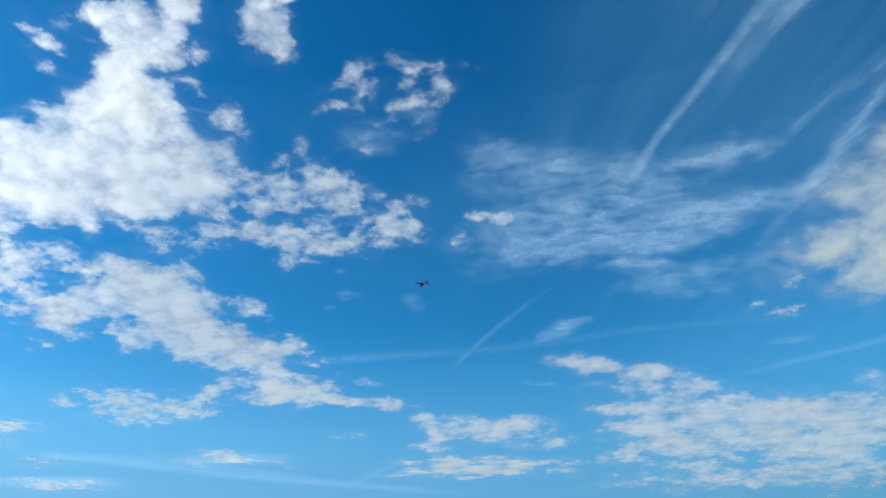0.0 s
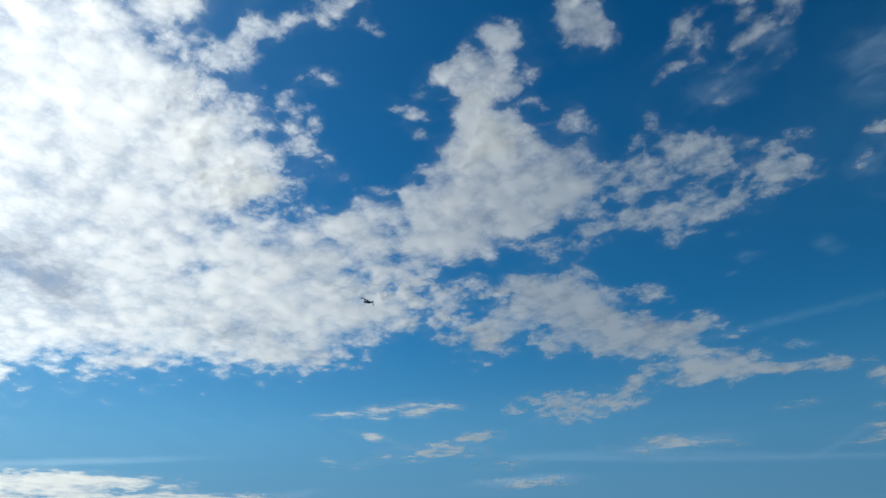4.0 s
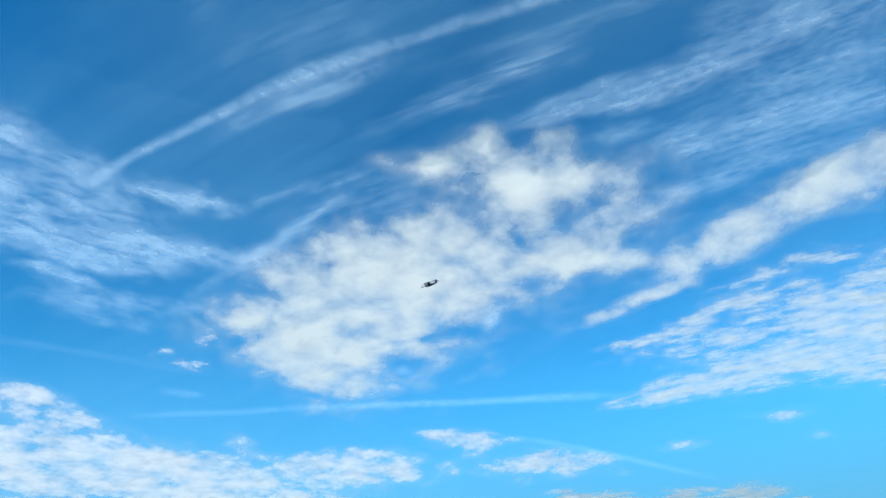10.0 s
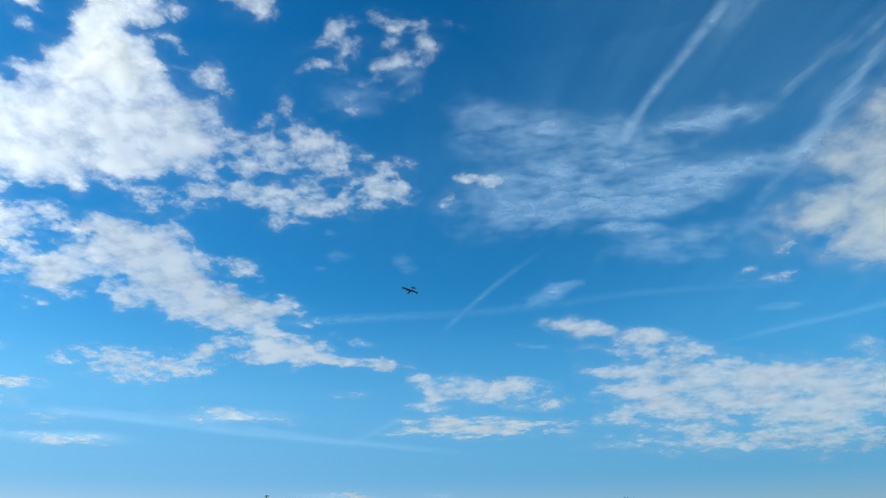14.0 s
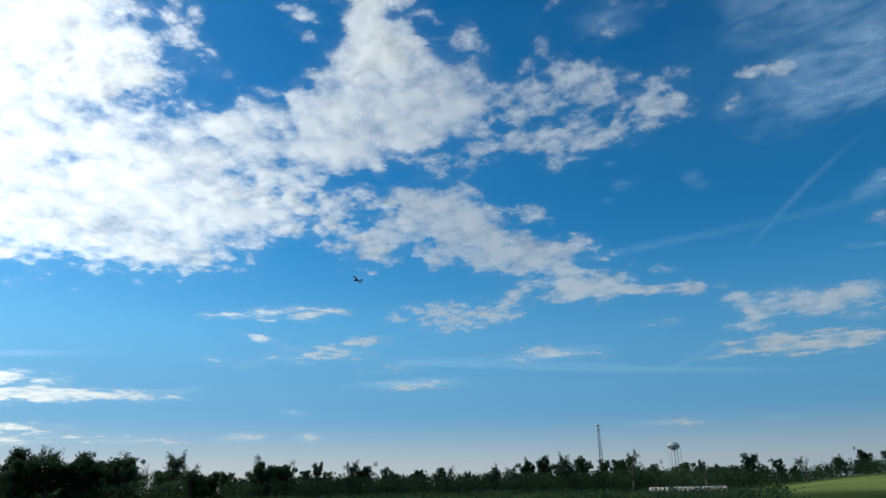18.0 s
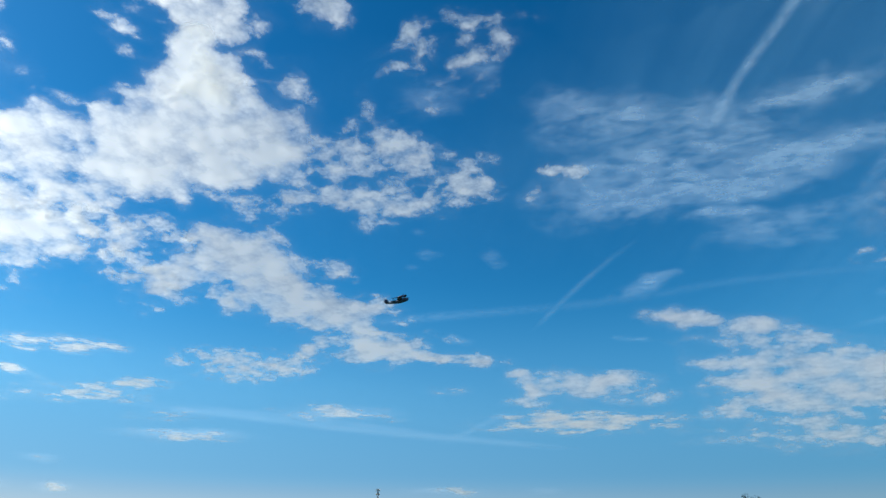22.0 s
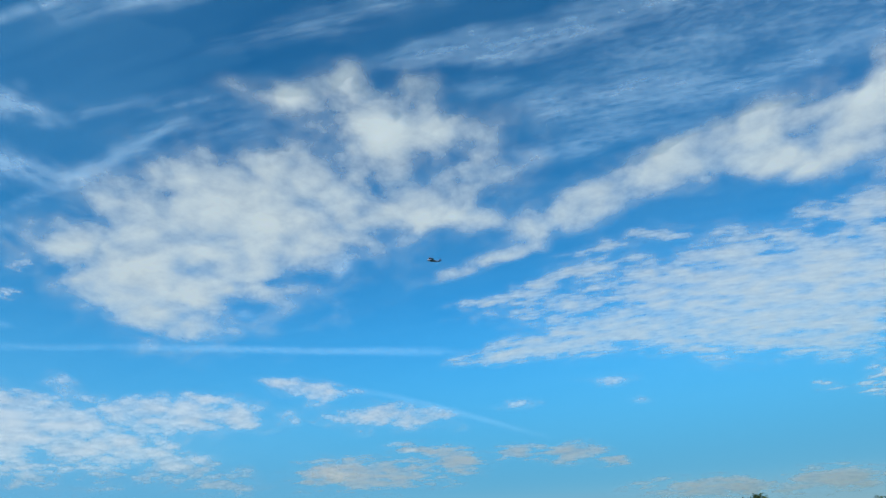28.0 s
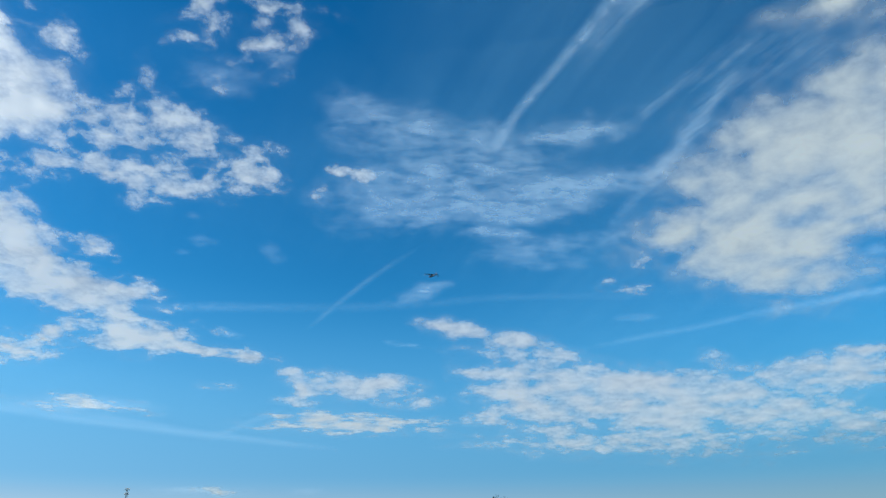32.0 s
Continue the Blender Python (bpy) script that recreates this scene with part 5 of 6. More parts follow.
cloud("small_cloud", "faint thin cloud wisps", gauze, [
    (-13.1, 23, 0.98, 0.38, -23, 0.42), (-19, 23.4, 0.95, 0.33, 1, 0.42), (-13, 23.4, 0.47, 0.35, 9, 0.4), (-20.3, 22.4, 0.49, 0.2, 12, 0.3),
    (36, 19.2, 1.06, 0.35, -10, 0.5), (44.3, 23.4, 0.59, 1.01, -15, 0.5), (-16.1, 16.2, 0.98, 0.32, -9, 0.35), (-19.9, 25.2, 0.71, 0.25, 14, 0.4),
])
cloud("small_cloud", "thin lens of cloud", gauze, [
    (-0.5, 19.9, 1.7, 0.5, 11, 0.8), (1.1, 20.4, 1.17, 0.28, 13, 0.5), (18.3, 17.1, 1.39, 0.23, -3, 0.35), (-1.7, 15.9, 1.33, 0.22, -6, 0.4),
])
cloud("cumulus_cloud", "small bright puff in a veil", shreds, [
    (-6.1, 30, 1.13, 0.63, 3, 0.7), (-7.5, 30.3, 0.86, 0.4, -1, 0.55), (-4.9, 29.6, 0.96, 0.41, 8, 0.5), (-9.1, 28.4, 1.09, 0.49, 9, 0.4),
    (-7.8, 27.8, 1.71, 0.54, 8, 0.25),
])
cloud("veil_cloud", "thin white veil cloud with soft streaks", gauze, [
    (-3.9, 33.5, 3.11, 1.9, -13, 0.5), (1, 33.3, 3.21, 1.29, -5, 0.6), (-2.6, 27.9, 4.75, 2.07, 6, 0.5), (3.5, 28.8, 6.55, 1.87, 8, 0.55),
    (9.9, 27.4, 5.21, 0.95, 0, 0.85), (15.3, 28.1, 4.48, 0.71, 0, 0.95), (9.9, 26.3, 3.03, 0.62, 0, 0.9), (14.3, 32.2, 4, 0.94, 3, 0.85),
    (3.6, 27.1, 1.77, 0.94, 3, 0.7), (8.4, 24.3, 2.17, 0.42, -5, 0.9), (5.8, 25, 1.31, 0.38, 1, 0.7), (12.5, 23.4, 4.72, 0.62, 4, 0.6),
    (1.3, 30.1, 2.76, 0.84, 15, 0.6), (-6.2, 34.8, 1.73, 1.16, -11, 0.4),
])
cloud("veil_cloud", "thin white veil cloud with soft streaks", gauze, [
    (6, 32.2, 2.8, 0.93, 22, 0.45), (8.3, 29.9, 2.83, 0.66, 6, 0.6), (13.6, 26, 2.37, 0.57, -2, 0.6), (-18.2, 36.3, 3.59, 1.95, 39, 0.28),
    (-12.8, 38.5, 1.02, 1.02, 55, 0.4), (18.2, 32, 1.88, 0.47, -4, 0.5), (-0.5, 26.7, 2.74, 0.92, -6, 0.45), (12, 22, 2.83, 0.47, -1, 0.4),
])
cloud("vapour_trail", "old spread vapour trail", trail, [
    (9.5, 33.6, 1.21, 0.31, 49, 0.9), (11.6, 35.4, 1.58, 0.3, 44, 1), (14.5, 37.3, 1.92, 0.3, 42, 0.95), (17.8, 39.4, 1.98, 0.35, 38, 0.9),
    (21.3, 41.5, 1.92, 0.34, 36, 0.85), (24.9, 43.2, 1.95, 0.34, 31, 0.8), (28.5, 44.4, 1.89, 0.33, 26, 0.75), (31.8, 45.4, 1.83, 0.43, 24, 0.65),
    (8.2, 32.2, 1.22, 0.47, 46, 0.5), (19.3, 38.6, 2.69, 0.65, 37, 0.2), (24.7, 41.4, 3, 0.82, 31, 0.2), (30.8, 43.7, 2.82, 0.97, 25, 0.16),
])
cloud("vapour_trail", "old spread vapour trail", trail, [
    (23.2, 42.3, 2.7, 0.6, 32, 0.75), (26.6, 43.7, 2.29, 0.61, 26, 0.65), (30.4, 45, 2.79, 0.42, 23, 0.75), (37.7, 46.7, 3.55, 0.38, 16, 0.65),
    (45.6, 48, 3.54, 0.48, 8, 0.6), (53, 48.6, 2.56, 0.43, 1, 0.7), (25.1, 41.5, 4.1, 0.75, 27, 0.25), (32.4, 44.2, 4.23, 0.57, 20, 0.25),
])
cloud("veil_cloud", "high streaked cirrus overhead", veil, [
    (44.5, 54.2, 3.24, 1.65, 13, 0.24), (53.2, 55.7, 3.15, 1.9, 8, 0.32), (61.6, 55.7, 2.89, 1.6, -3, 0.35), (69.6, 55.2, 2.78, 1.48, -13, 0.3),
    (73.9, 55.4, 2.07, 1.52, -22, 0.26), (10.7, 50.4, 3.02, 4.3, 69, 0.14), (12.9, 48.1, 1.65, 6.01, 17, 0.11), (23, 51.3, 0.72, 4.19, 30, 0.17),
    (8.1, 55.5, 0.76, 1.18, -3, 0.3), (10.9, 55.7, 0.55, 0.94, -22, 0.22), (22.5, 53.5, 0.61, 0.71, 11, 0.22), (35.7, 52, 3.26, 2.02, 20, 0.17),
    (83, 46.3, 2.41, 1.11, -10, 0.32), (78.7, 45.8, 1.94, 0.97, 8, 0.22),
])
cloud("veil_cloud", "high streaked cirrus overhead", veil, [
    (82.5, 48, 2.23, 1.45, -16, 0.19),
])
cloud("veil_cloud", "fine cirrus streaks fanning out", veil, [
    (47.5, 43.4, 4.97, 1.35, 9, 0.26), (52.5, 44.6, 4.66, 1.63, 9, 0.19), (44, 42.3, 1.91, 1.07, 13, 0.26), (28.8, 47.8, 5.11, 2.58, 25, 0.17),
    (51.2, 52.6, 5.03, 1.58, 8, 0.19), (59.8, 49.1, 4.06, 1.3, -7, 0.17), (72.2, 43.9, 3.29, 1, 7, 0.26), (68.3, 42.8, 2.57, 0.92, 13, 0.17),
    (-3.3, 53.3, 1.72, 1.32, 23, 0.17), (85.8, 49.4, 1.56, 1.32, -51, 0.22), (87.9, 40.8, 2.97, 1.15, -16, 0.22), (20.8, 44.8, 4.48, 2.78, 36, 0.15),
    (80.2, 50.2, 2.32, 1.19, -20, 0.17), (35, 55.4, 3.68, 1.96, 19, 0.13),
])
cloud("veil_cloud", "combed cirrus with fine ripples", rippled, [
    (55, 39.8, 3.71, 0.58, 4, 0.68), (57.8, 40.7, 4.56, 0.57, 4, 0.68), (61.1, 39.4, 3.59, 0.85, 1, 0.72), (65, 40, 3.06, 0.84, 0, 0.81),
    (68.9, 40.3, 2.8, 1.11, -1, 0.68), (73.2, 40.5, 4.02, 1.62, -11, 0.55), (79.1, 40.5, 4.46, 1.7, -15, 0.51), (85.3, 39, 3.73, 1.37, -25, 0.47),
    (70, 34.5, 4.86, 1.49, -10, 0.64), (77.6, 33.9, 4.04, 1.82, -17, 0.55), (81.7, 32.5, 3.12, 0.75, -10, 0.68), (71.3, 31.8, 3.96, 0.66, -12, 0.42),
    (52.3, 39.3, 2.82, 0.43, 3, 0.42), (64.6, 35, 2.6, 1.11, -19, 0.34),
])
cloud("veil_cloud", "wide streaked cirrus sheet", rippled, [
    (77.6, 36.9, 7.73, 1.53, -10, 0.51), (92.2, 37.2, 5.1, 1.4, -16, 0.51), (86.6, 32.9, 5.85, 0.93, -5, 0.64), (93.5, 32.8, 3.99, 0.94, -12, 0.51),
    (68.7, 35, 4.88, 1.34, 0, 0.59), (72.6, 35, 2.62, 0.92, -5, 0.59), (87.3, 41.1, 6.98, 0.87, -22, 0.38), (65.3, 31.3, 5, 0.95, 7, 0.51),
    (70.8, 31.9, 2.66, 0.67, 4, 0.42), (96.1, 33.8, 2.9, 0.69, -17, 0.51), (82.5, 38.7, 4.69, 0.87, -10, 0.51), (89.8, 35.1, 4.27, 0.84, -13, 0.34),
    (58.2, 37, 2.3, 0.67, -4, 0.42),
])
cloud("veil_cloud", "thin cirrus bands across the upper sky", veil, [
    (46.7, 43.1, 3.55, 0.75, 17, 0.51), (51.6, 44.3, 3.56, 0.62, 12, 0.42), (55.5, 46.1, 10.96, 0.74, 3, 0.34), (26, 41.7, 5.83, 0.68, 27, 0.42),
    (25.1, 33.9, 4.56, 0.47, 26, 0.42), (24.4, 29.5, 4.15, 0.81, 38, 0.51), (27.7, 32, 1.97, 0.59, 39, 0.51), (97.8, 37.2, 4.71, 0.77, -26, 0.42),
    (37.7, 41, 5.15, 0.74, 20, 0.26), (34.4, 33.8, 3.74, 1.91, 9, 0.3), (77.2, 43.1, 4.87, 0.74, -6, 0.34),
])
cloud("cumulus_cloud", "large soft white cloud with blurred edges", soft, [
    (34.1, 25.8, 4.57, 3.62, 5, 1), (40, 28.9, 3.14, 3.15, 17, 1), (31.5, 27.9, 2.6, 1.92, -10, 0.85), (28.4, 23.9, 4.39, 2.4, 2, 0.8),
    (25.1, 26.2, 2.28, 2.34, -7, 0.5), (28.7, 19.5, 2.7, 1.82, -38, 0.9), (27, 21.3, 3.19, 1.94, -17, 0.85), (32.7, 21, 2.2, 2.48, -9, 0.75),
    (21.8, 23.2, 3.46, 1.6, 15, 0.6), (30.7, 17.6, 1.37, 0.72, -7, 0.8), (35.9, 23.2, 2.97, 1.6, 10, 0.8), (45, 27.4, 2.89, 2.53, 5, 0.5),
    (46.7, 24.5, 1.27, 1.48, -17, 0.3), (35.5, 25.6, 9.47, 6.76, 10, 0.42),
])
cloud("cumulus_cloud", "large soft white cloud with blurred edges", soft, [
    (23.6, 21.4, 1.83, 1.12, -6, 0.6), (37.3, 29.3, 1.63, 1.16, 7, 0.7), (41.4, 25.2, 1.96, 1.71, 18, 0.6), (31.5, 30.4, 1.74, 0.91, -1, 0.4),
    (25.3, 19.4, 1.35, 0.92, -6, 0.4),
])
cloud("cumulus_cloud", "soft white cloud tower with frayed top", soft, [
    (46.8, 36.2, 3.21, 1.97, -17, 1), (45.1, 38.2, 0.98, 1.11, 24, 0.85), (52.7, 35.3, 1.57, 2.31, 19, 0.95), (49, 33.8, 2.52, 1.55, -29, 0.8),
    (35, 36.8, 2.7, 0.77, -2, 0.42), (39.3, 36.2, 1.61, 0.96, -8, 0.65), (53.7, 28.9, 2.59, 1.93, -12, 0.95), (51.1, 28.3, 2.49, 1.64, -1, 0.7),
    (56.4, 26.4, 3.07, 0.74, -8, 0.65), (44.8, 31.4, 1.62, 2.03, 23, 0.5), (46.9, 28.5, 2.09, 2.49, 1, 0.4), (56.6, 32, 5.56, 3.18, -3, 0.4),
    (51.3, 37.1, 1.36, 0.98, 0, 0.6), (43.9, 27.5, 7.71, 4.92, 3, 0.26),
])
cloud("cumulus_cloud", "soft white cloud tower with frayed top", soft, [
    (50.1, 30.8, 6.47, 4.97, 0, 0.22), (42.6, 33.7, 3.96, 2.23, -16, 0.25), (25.3, 27.2, 4.52, 2.15, 34, 0.4),
])
cloud("cumulus_cloud", "long white cloud band with bright core", soft, [
    (79.2, 28.5, 4.49, 1.65, -2, 1), (75.2, 28.4, 3.59, 1.33, 3, 1), (69, 28.1, 3.37, 1.13, 11, 0.9), (64.5, 26.4, 3.85, 1.14, 8, 0.9),
    (61.8, 25.3, 3.88, 0.92, 6, 0.7), (55.9, 22.8, 3.95, 0.46, 12, 0.65), (59, 23.7, 2.33, 0.46, 13, 0.6), (82.1, 26.9, 3.75, 1.11, -5, 0.9),
    (86.5, 26.1, 2.76, 1.41, -7, 0.8), (91.8, 28.7, 4.71, 2, -5, 1), (95.1, 28.6, 3.21, 2.13, -13, 1), (89.3, 27.9, 3.01, 1.06, -4, 0.9),
    (92.3, 24.5, 3.03, 1.66, -3, 0.75), (80.7, 30.3, 3.24, 0.69, 5, 0.45),
])
cloud("cumulus_cloud", "long white cloud band with bright core", soft, [
    (97.6, 26.1, 2.75, 2.61, -25, 1), (77.5, 29.3, 2.53, 0.97, 1, 1.05), (85.2, 29.1, 2.69, 0.76, 3, 0.45), (65.8, 28, 2.75, 0.64, 17, 0.4),
])
cloud("cumulus_cloud", "rippled white cloud sheet with feathered edge", feathered, [
    (75.4, 19.4, 3.78, 1.91, 0, 0.7), (79.5, 17.8, 5.51, 2.96, -1, 0.95), (85.7, 17.3, 5.03, 2.84, -3, 0.95), (89.7, 17.6, 3.36, 2.76, -10, 1),
    (83.1, 14.1, 4.19, 1.38, -11, 0.85), (76.8, 15.7, 4.22, 1.79, -9, 0.8), (68.5, 20.4, 6.17, 1.52, 0, 0.5), (62.5, 19.2, 6.35, 1.08, -1, 0.65),
    (57.7, 20, 3.05, 0.32, 4, 0.8), (63.8, 21.3, 3.66, 0.32, 6, 0.7), (57.3, 15.4, 3.46, 0.44, 4, 0.95), (61.2, 16, 3.81, 0.84, 0, 0.95),
    (64.1, 16.4, 2.49, 1.15, 4, 0.8), (67.9, 16.9, 3.32, 1.5, -2, 0.75),
])
cloud("cumulus_cloud", "rippled white cloud sheet with feathered edge", feathered, [
    (72.2, 15, 3.97, 1.04, -13, 0.65), (82.3, 12.6, 1.79, 0.4, -10, 0.7), (71.6, 23.5, 3.33, 0.54, -5, 0.75), (66.5, 22.8, 2.54, 0.45, 1, 0.65),
    (71.8, 17.7, 3.22, 1.49, -8, 0.6), (88, 21.8, 2.71, 0.97, 0, 0.7), (84.1, 22.9, 1.39, 0.67, -15, 0.6), (92, 20.7, 1.99, 1.41, -18, 0.8),
    (93.9, 16.9, 2.76, 4.17, -17, 1), (77.6, 22.5, 2.09, 0.52, -4, 0.5), (77.2, 20.8, 2.9, 0.52, -6, 0.5),
])
cloud("vapour_trail", "bright narrow vapour trail", trail, [
    (17.2, 15.4, 3.23, 0.18, 7, 0.29), (22.5, 15.8, 3.16, 0.18, 5, 0.36), (27.7, 16.3, 3.06, 0.18, 3, 0.4), (32.8, 16.4, 2.91, 0.17, 1, 0.4),
    (37.5, 16.5, 2.75, 0.17, -1, 0.4), (42.4, 16.4, 2.55, 0.16, -1, 0.43), (46.6, 16.4, 2.03, 0.16, -2, 0.43),
])
cloud("vapour_trail", "bright narrow vapour trail", trail, [
    (34.7, 16.5, 4.31, 0.17, 1, 0.5), (43.8, 16.4, 4.56, 0.22, -1, 0.45), (50.5, 16.2, 3.23, 0.32, -3, 0.5),
])
cloud("vapour_trail", "straight thin vapour trail", trail, [
    (-8.3, 18.3, 1.64, 0.18, 41, 0.3), (-5.9, 20.2, 1.92, 0.18, 39, 0.38), (-3.4, 21.9, 1.76, 0.18, 36, 0.28), (-1.1, 23.2, 1.12, 0.18, 35, 0.15),
])
cloud("vapour_trail", "long faint vapour trail", trail, [
    (-18.5, 18.2, 3.28, 0.32, 6, 0.22), (-12.2, 18.6, 3.62, 0.34, 4, 0.22), (-5.3, 18.9, 3.92, 0.36, 3, 0.2), (2.2, 19.3, 4.13, 0.32, 3, 0.2),
    (10, 19.4, 4.22, 0.28, -3, 0.2), (16.9, 18.8, 2.79, 0.28, -6, 0.15),
])
cloud("vapour_trail", "long faint vapour trail", trail, [
    (-18.1, 18.2, 3.67, 0.32, 5, 0.2), (-23.7, 17.7, 2.66, 0.27, 5, 0.12),
])
cloud("vapour_trail", "faint low vapour trail", streaks, [
    (-38.1, 9.9, 3.3, 0.23, -2, 0.6), (-32.8, 9.6, 3.57, 0.24, -3, 0.65), (-26.6, 9.1, 3.81, 0.24, -4, 0.6), (-19.7, 8.6, 4.42, 0.25, -4, 0.5),
    (-12.5, 8, 4.03, 0.21, -5, 0.45), (-14.9, 9.3, 2.59, 0.18, 24, 0.35),
])
cloud("vapour_trail", "thin low vapour trail", streaks, [
    (48.4, 12.7, 2.73, 0.18, -14, 0.5), (53, 11.4, 2.7, 0.18, -17, 0.55), (57.5, 9.9, 2.65, 0.18, -18, 0.5),
])
cloud("vapour_trail", "pale low vapour trail", streaks, [
    (-71.3, 9.4, 6.81, 0.21, 5, 0.6), (-79.8, 8.6, 5.65, 0.2, 6, 0.55), (-34.9, 10, 4.18, 0.22, -3, 0.5), (-24.7, 9.3, 5.32, 0.21, -5, 0.55),
    (-26.4, 10.3, 3.41, 0.5, 1, 0.45), (-37.4, 8.1, 3.43, 0.26, 1, 0.6),
])
cloud("vapour_trail", "spread vapour trail beside a veil cloud", trail, [
    (27.5, 32, 1.79, 0.32, 42, 0.42), (24.5, 29.9, 1.46, 0.38, 44, 0.32), (21.1, 27.3, 2.78, 0.47, 37, 0.3), (18.3, 25.3, 1.88, 0.43, 42, 0.25),
    (29, 34.6, 2.18, 0.18, 26, 0.4), (31.4, 35.4, 1.28, 0.23, 24, 0.35), (22.8, 28.8, 2.3, 0.47, 40, 0.3),
])
cloud("cumulus_cloud", "white cloud bridge between a bank and its arm", bank, [
    (-52.5, 27.3, 4.25, 1.78, 8, 0.9), (-50, 25, 3.78, 0.95, 2, 0.85), (-51.3, 29.8, 3.1, 1.3, 13, 0.85), (-46.8, 29.1, 2.56, 1.21, 15, 0.7),
    (-55.1, 28.6, 2.83, 1.12, 9, 0.7),
])
cloud("low_cloud", "low white clouds strung along the horizon", flat, [
    (47.3, 6.8, 5.35, 1.1, 0, 0.88), (43.3, 7.1, 2.02, 0.71, 3, 1), (51.4, 8.3, 2.51, 0.5, -6, 1), (53.6, 7.4, 1.61, 0.45, -6, 1),
    (62.4, 7.6, 2.08, 0.66, -1, 1), (58, 7.9, 1.42, 0.44, -1, 1), (65.3, 6.7, 1.18, 0.33, -5, 0.75), (71.4, 4.4, 4.07, 0.62, -2, 0.88),
    (80.3, 4.1, 2.89, 0.72, 0, 1), (74.8, 3.9, 2.94, 0.46, -5, 0.62),
])
cloud("veil_cloud", "broad thin cirrus sheet high overhead", veil, [
    (60.3, 55.5, 6.49, 1.11, -1, 0.3), (73.1, 55.1, 5.91, 1.07, -10, 0.34), (84.3, 53.7, 5.27, 1.01, -19, 0.26), (70.1, 52.1, 12.6, 6.07, -8, 0.24),
    (84.8, 48.1, 6.68, 6.26, -18, 0.24), (89.2, 47.1, 3.24, 0.86, -9, 0.26),
])
cloud("low_cloud", "faint flat cloud streaks near the horizon", streaks, [
    (-27.5, 10.1, 3.5, 0.37, 4, 0.7), (-24, 10.2, 2.2, 0.24, 3, 0.5), (-38.4, 8.2, 3.5, 0.26, 2, 0.8),
    (-51.2, 4.2, 1.3, 0.21, 1, 0.6), (-46.1, 4.1, 1.1, 0.17, -3, 0.6), (-47.5, 6, 1.2, 0.17, -3, 0.4),
    (-17.7, 4.4, 2.5, 0.21, -1, 0.7), (-9.8, 4.4, 1.1, 0.16, -3, 0.5), (-51.2, 4, 1.5, 0.25, 0, 0.7),
    (-46.3, 3.9, 0.8, 0.17, -1, 0.6), (-56, 7.5, 1.6, 0.13, 5, 0.5), (-37.5, 8, 2.3, 0.27, 2, 0.6),
    (-47.4, 5.7, 0.9, 0.17, 0, 0.35),
])
cloud("high_haze", "thin wide milky cirrus sheet", haze_veil, [
    (27.6, 34.5, 17.8, 7.22, 22, 0.3), (61.9, 36.3, 19.9, 9.8, 6, 0.45), (48.6, 26, 21.3, 7.17, 8, 0.36),
    (73.8, 22.9, 12.8, 9.71, 3, 0.42), (60.2, 48.3, 17.4, 5.27, 4, 0.96), (12.2, 26.7, 9.1, 5.29, 10, 0.36),
    (83.3, 33.4, 16.3, 7.71, -5, 0.27), (76.6, 19.8, 13.7, 8.46, 3, 0.42), (38.2, 21.2, 17.8, 9.84, 2, 0.27),
    (65.8, 38.1, 20.4, 5.22, 2, 0.15), (30.4, 9.3, 13.5, 2.84, 0, 0.36),
])
cloud("high_haze", "faint milky haze sheet with long streaks", haze_veil, [
    (8.6, 31.2, 15.7, 6.21, 1, 0.51), (17.7, 19.7, 11.1, 7.38, -4, 0.51), (20.4, 38.8, 9, 5.33, 13, 0.51),
    (-4.5, 32.4, 9.1, 5.07, 12, 0.24), (-23.9, 38, 7.1, 2.65, 9, 0.21), (-27.2, 28.7, 11.8, 5.14, 1, 0.3),
    (-34.7, 12.1, 17.2, 2.19, -3, 0.36), (-57.9, 12.1, 15.4, 2.26, -1, 0.3), (-77.2, 10.2, 13, 2.86, 2, 0.36),
    (25.7, 50.1, 14.8, 5.89, 26, 0.96), (24.8, 31.2, 8.6, 9.78, -19, 0.42), (31.8, 51.8, 14.4, 10.39, 14, 1.12),
    (21.9, 66.6, 13.1, 6.71, -22, 0.72),
])

build_clouds([(1.5, haze_veil)], 0.006)
build_clouds([(1.4, veil), (1.3, rippled), (1.33, gauze)])
build_clouds([(1.35, trail), (1.7, streaks)], 0.0016)
build_clouds([(1.06, feathered), (1.05, soft), (1.8, dappled), (1.045, shreds), (1.04, cumulus), (1.035, bank), (1.85, flat)])


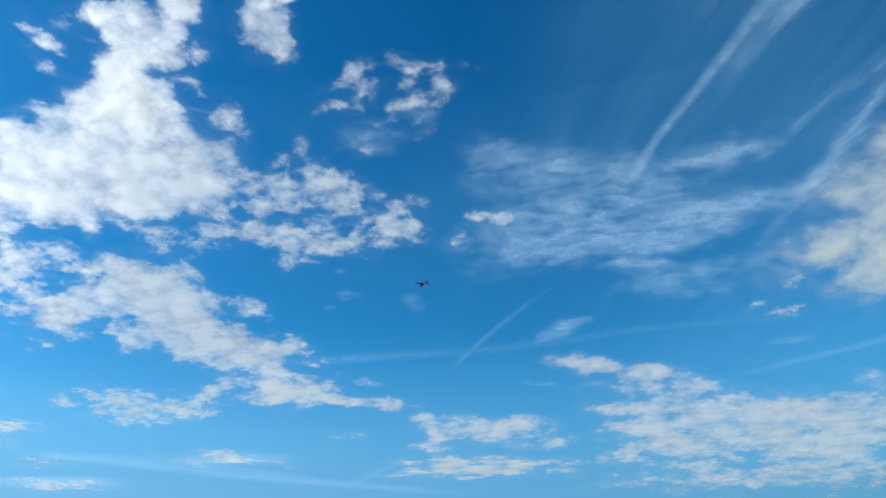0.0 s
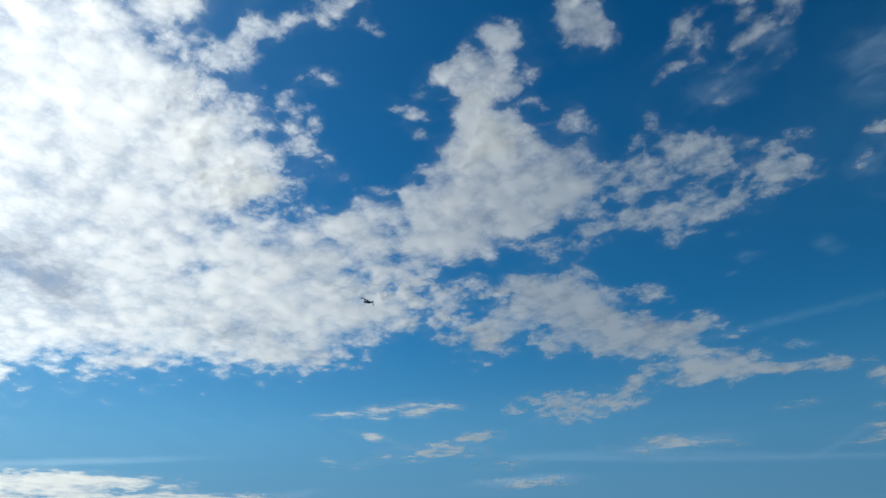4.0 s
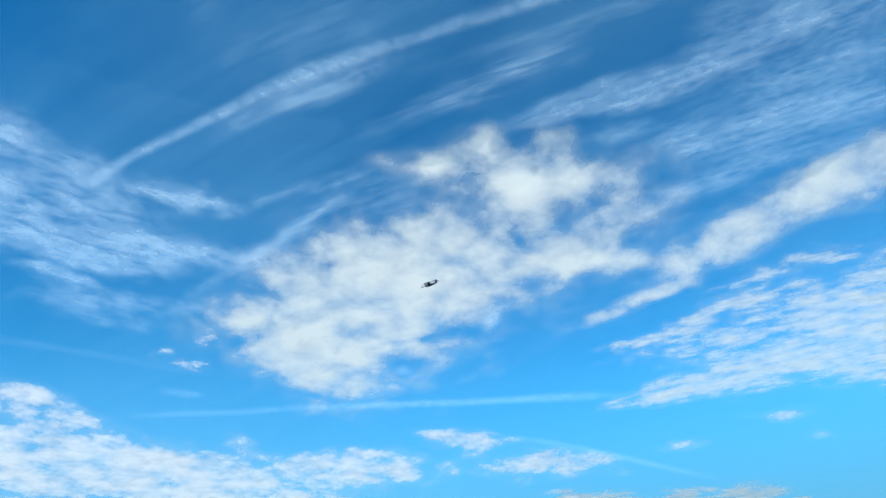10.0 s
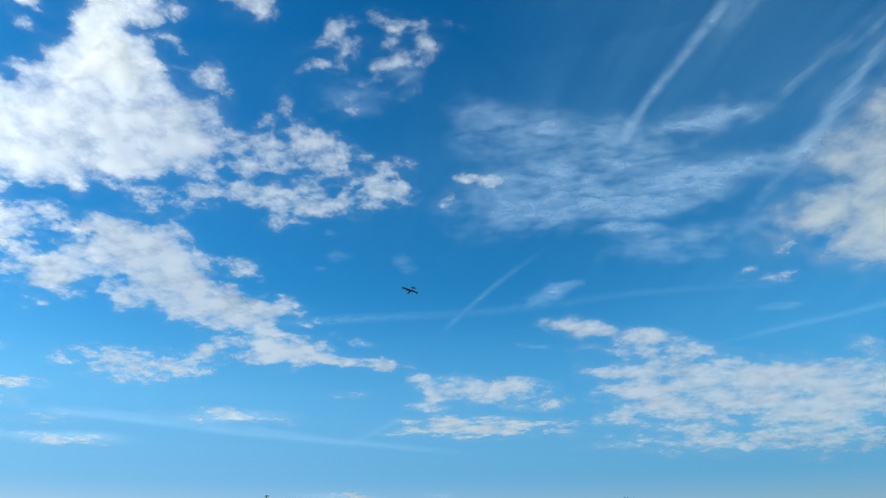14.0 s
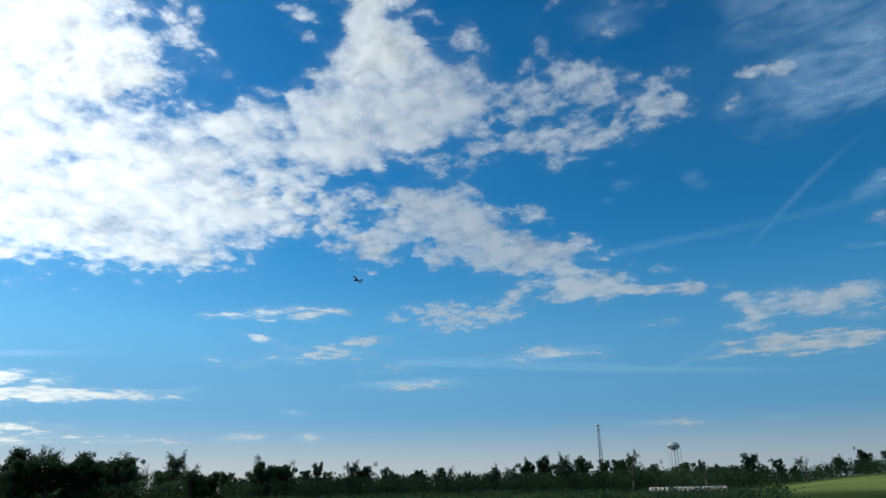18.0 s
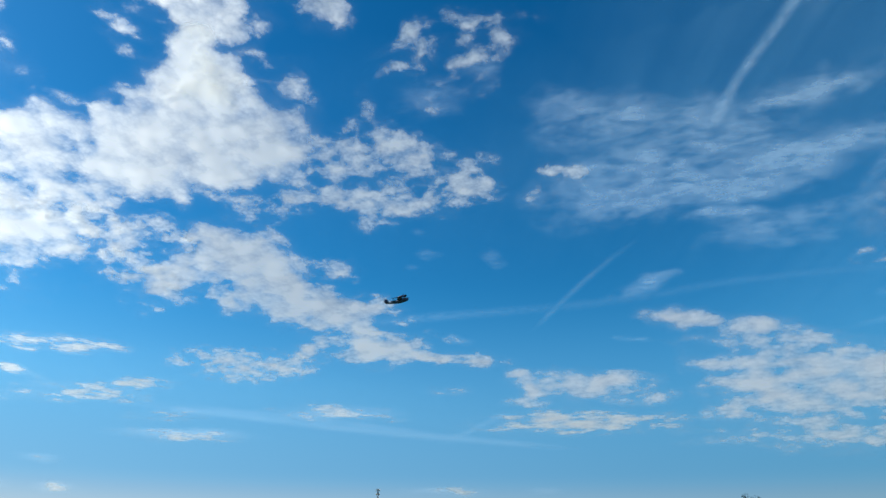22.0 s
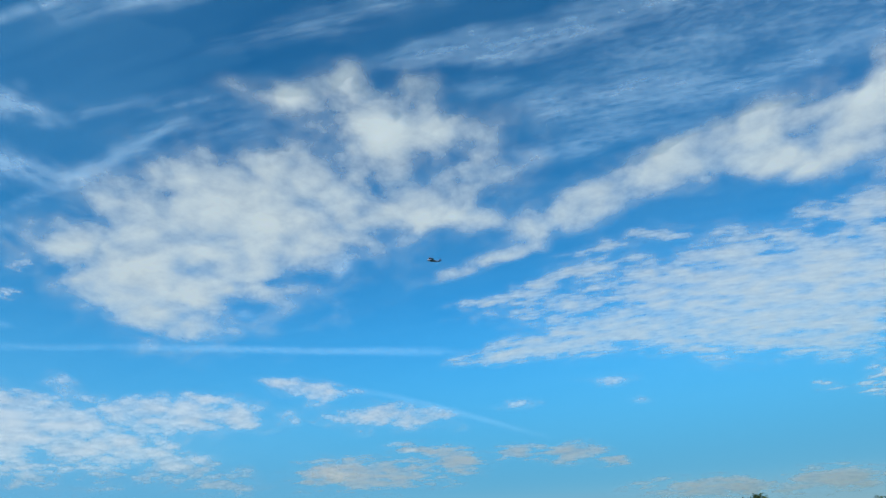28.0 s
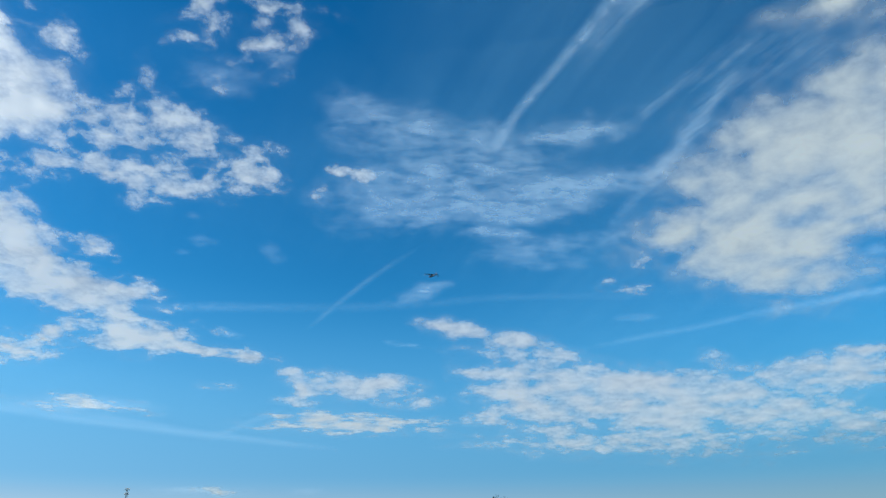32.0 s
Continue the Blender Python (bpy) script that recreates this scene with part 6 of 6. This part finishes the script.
PLANE_PATH = [
    (0.0, pose(-9.07, 48.58, 23.91, -0.5, -14.2, 54.1)),
    (0.5, pose(-13.41, 51.39, 24.39, -12.5, -0.0, 91.2)),
    (1.0, pose(-17.99, 52.83, 24.06, -10.0, -44.8, 98.4)),
    (1.5, pose(-23.45, 53.30, 24.27, 3.8, -41.7, 107.7)),
    (2.0, pose(-27.99, 50.62, 24.85, 2.6, -44.8, 124.1)),
    (2.5, pose(-31.00, 45.83, 24.89, -6.5, -39.3, 152.2)),
    (3.0, pose(-33.51, 40.81, 23.84, -19.5, -46.5, 157.3)),
    (3.5, pose(-35.07, 35.04, 22.34, -12.5, -36.9, 173.2)),
    (4.0, pose(-36.42, 29.61, 21.13, -12.0, -35.3, -165.5)),
    (4.5, pose(-36.48, 24.41, 20.71, -10.6, -33.9, -144.6)),
    (5.0, pose(-33.77, 19.59, 20.14, -8.9, -33.2, -124.0)),
    (5.5, pose(-26.82, 15.21, 18.57, -6.8, -33.2, -103.6)),
    (6.0, pose(-17.17, 11.03, 16.40, -5.5, -14.5, -87.0)),
    (6.5, pose(-9.96, 9.94, 16.22, -6.5, -10.3, -69.7)),
    (7.0, pose(-3.04, 10.50, 16.65, 3.1, -19.3, -75.1)),
    (7.5, pose(3.54, 11.18, 16.38, 7.8, -12.0, -80.1)),
    (8.0, pose(9.35, 12.73, 16.93, 8.6, -14.1, -80.4)),
    (8.5, pose(14.88, 15.35, 18.04, 7.8, -28.6, -75.2)),
    (9.0, pose(19.52, 18.76, 18.53, 17.2, -45.2, -59.7)),
    (9.5, pose(21.79, 22.54, 18.29, 13.5, -38.7, -36.1)),
    (10.0, pose(21.66, 26.66, 18.38, 5.5, -33.0, 10.3)),
    (10.5, pose(20.25, 31.10, 19.14, 7.4, -37.5, 21.8)),
    (11.0, pose(17.60, 35.32, 19.74, 3.4, -20.8, 39.6)),
    (11.5, pose(14.24, 39.85, 20.18, 6.7, -4.9, 48.6)),
    (12.0, pose(9.76, 43.80, 20.79, -1.1, 0.6, 85.9)),
    (12.5, pose(4.43, 45.37, 20.99, 2.9, 30.6, 87.0)),
    (13.0, pose(-0.96, 46.23, 20.53, 4.8, 38.1, 88.5)),
    (13.5, pose(-5.94, 48.20, 20.90, -5.1, 15.9, 70.6)),
    (14.0, pose(-10.79, 49.96, 20.82, -10.7, 5.5, 46.0)),
    (14.5, pose(-14.56, 49.16, 19.15, -6.0, -1.8, 50.6)),
    (15.0, pose(-18.89, 50.04, 18.44, -2.8, -7.3, 70.0)),
    (15.5, pose(-23.85, 52.84, 19.11, -1.7, -13.6, 89.4)),
    (16.0, pose(-28.88, 55.38, 20.24, -2.9, -19.9, 109.5)),
    (16.5, pose(-33.41, 55.47, 20.94, -6.5, -25.3, 130.4)),
    (17.0, pose(-37.48, 53.61, 21.12, 0.1, -41.3, 122.0)),
    (17.5, pose(-40.38, 49.95, 20.73, -0.1, -45.5, 146.1)),
    (18.0, pose(-42.56, 46.14, 20.29, -6.3, -38.8, 166.5)),
    (18.5, pose(-43.65, 42.05, 19.78, -10.5, -33.2, -170.9)),
    (19.0, pose(-42.57, 36.34, 18.56, -20.0, -32.0, -140.6)),
    (19.5, pose(-39.10, 30.75, 16.86, -33.7, -55.8, -107.1)),
    (20.0, pose(-33.26, 26.49, 14.16, -22.1, -34.3, -108.2)),
    (20.5, pose(-26.45, 23.93, 11.70, -10.6, 0.2, -70.3)),
    (21.0, pose(-20.52, 23.47, 10.62, 2.0, 5.6, -69.9)),
    (21.5, pose(-14.80, 23.27, 10.26, 4.9, 20.9, -79.0)),
    (22.0, pose(-8.98, 22.21, 10.03, 8.0, 22.8, -89.6)),
    (22.5, pose(-3.45, 20.70, 10.35, 8.4, 6.1, -106.9)),
    (23.0, pose(1.67, 19.16, 11.25, 7.5, 2.1, -121.3)),
    (23.5, pose(6.66, 17.73, 12.31, 8.6, -12.2, -128.7)),
    (24.0, pose(11.63, 15.87, 13.28, 15.4, -24.8, -125.9)),
    (24.5, pose(16.04, 13.94, 13.88, 17.4, -14.7, -111.8)),
    (25.0, pose(20.08, 12.71, 14.68, 17.3, -11.6, -94.3)),
    (25.5, pose(24.45, 12.14, 15.65, 17.0, -23.1, -93.7)),
    (26.0, pose(29.29, 13.07, 16.85, 14.6, -24.6, -60.4)),
    (26.5, pose(33.90, 16.09, 18.20, 11.7, -24.6, -26.8)),
    (27.0, pose(36.60, 19.89, 19.30, 9.5, -23.3, 6.5)),
    (27.5, pose(35.71, 23.08, 19.76, 8.3, -21.2, 39.3)),
    (28.0, pose(32.41, 25.51, 19.82, 12.2, -21.5, 37.7)),
    (28.5, pose(29.19, 27.67, 20.00, 4.8, -24.1, 36.7)),
    (29.0, pose(25.93, 30.11, 19.67, -12.5, -15.3, 72.0)),
    (29.5, pose(22.46, 33.12, 19.07, -7.5, 11.3, 78.8)),
    (30.0, pose(18.45, 36.70, 19.27, 4.8, 33.3, 82.5)),
    (30.5, pose(13.62, 40.09, 19.54, 8.3, 39.6, 70.5)),
    (31.0, pose(8.57, 43.70, 19.81, 5.5, 10.8, 47.1)),
    (31.5, pose(3.87, 47.65, 20.58, 3.9, 1.6, 44.1)),
    (32.0, pose(-0.30, 50.91, 21.69, 7.4, -9.9, 41.2)),
]


def motions():
    for ob, height in DRIFTING:
        walk(ob, [(t, pose(WIND[0] * height * (t - 16), WIND[1] * height * (t - 16), 0)) for t in (0, 1, 4, 10, 16, 22, 28, 31, 32)])
    walk(PLANE, PLANE_PATH)
    for prop, s in PROPS:
        walk(prop, [(k * 0.5, pose(s * 0.15, 0.268, 0.142, 0, 85 * k * s, 0)) for k in range(65)])


motions()
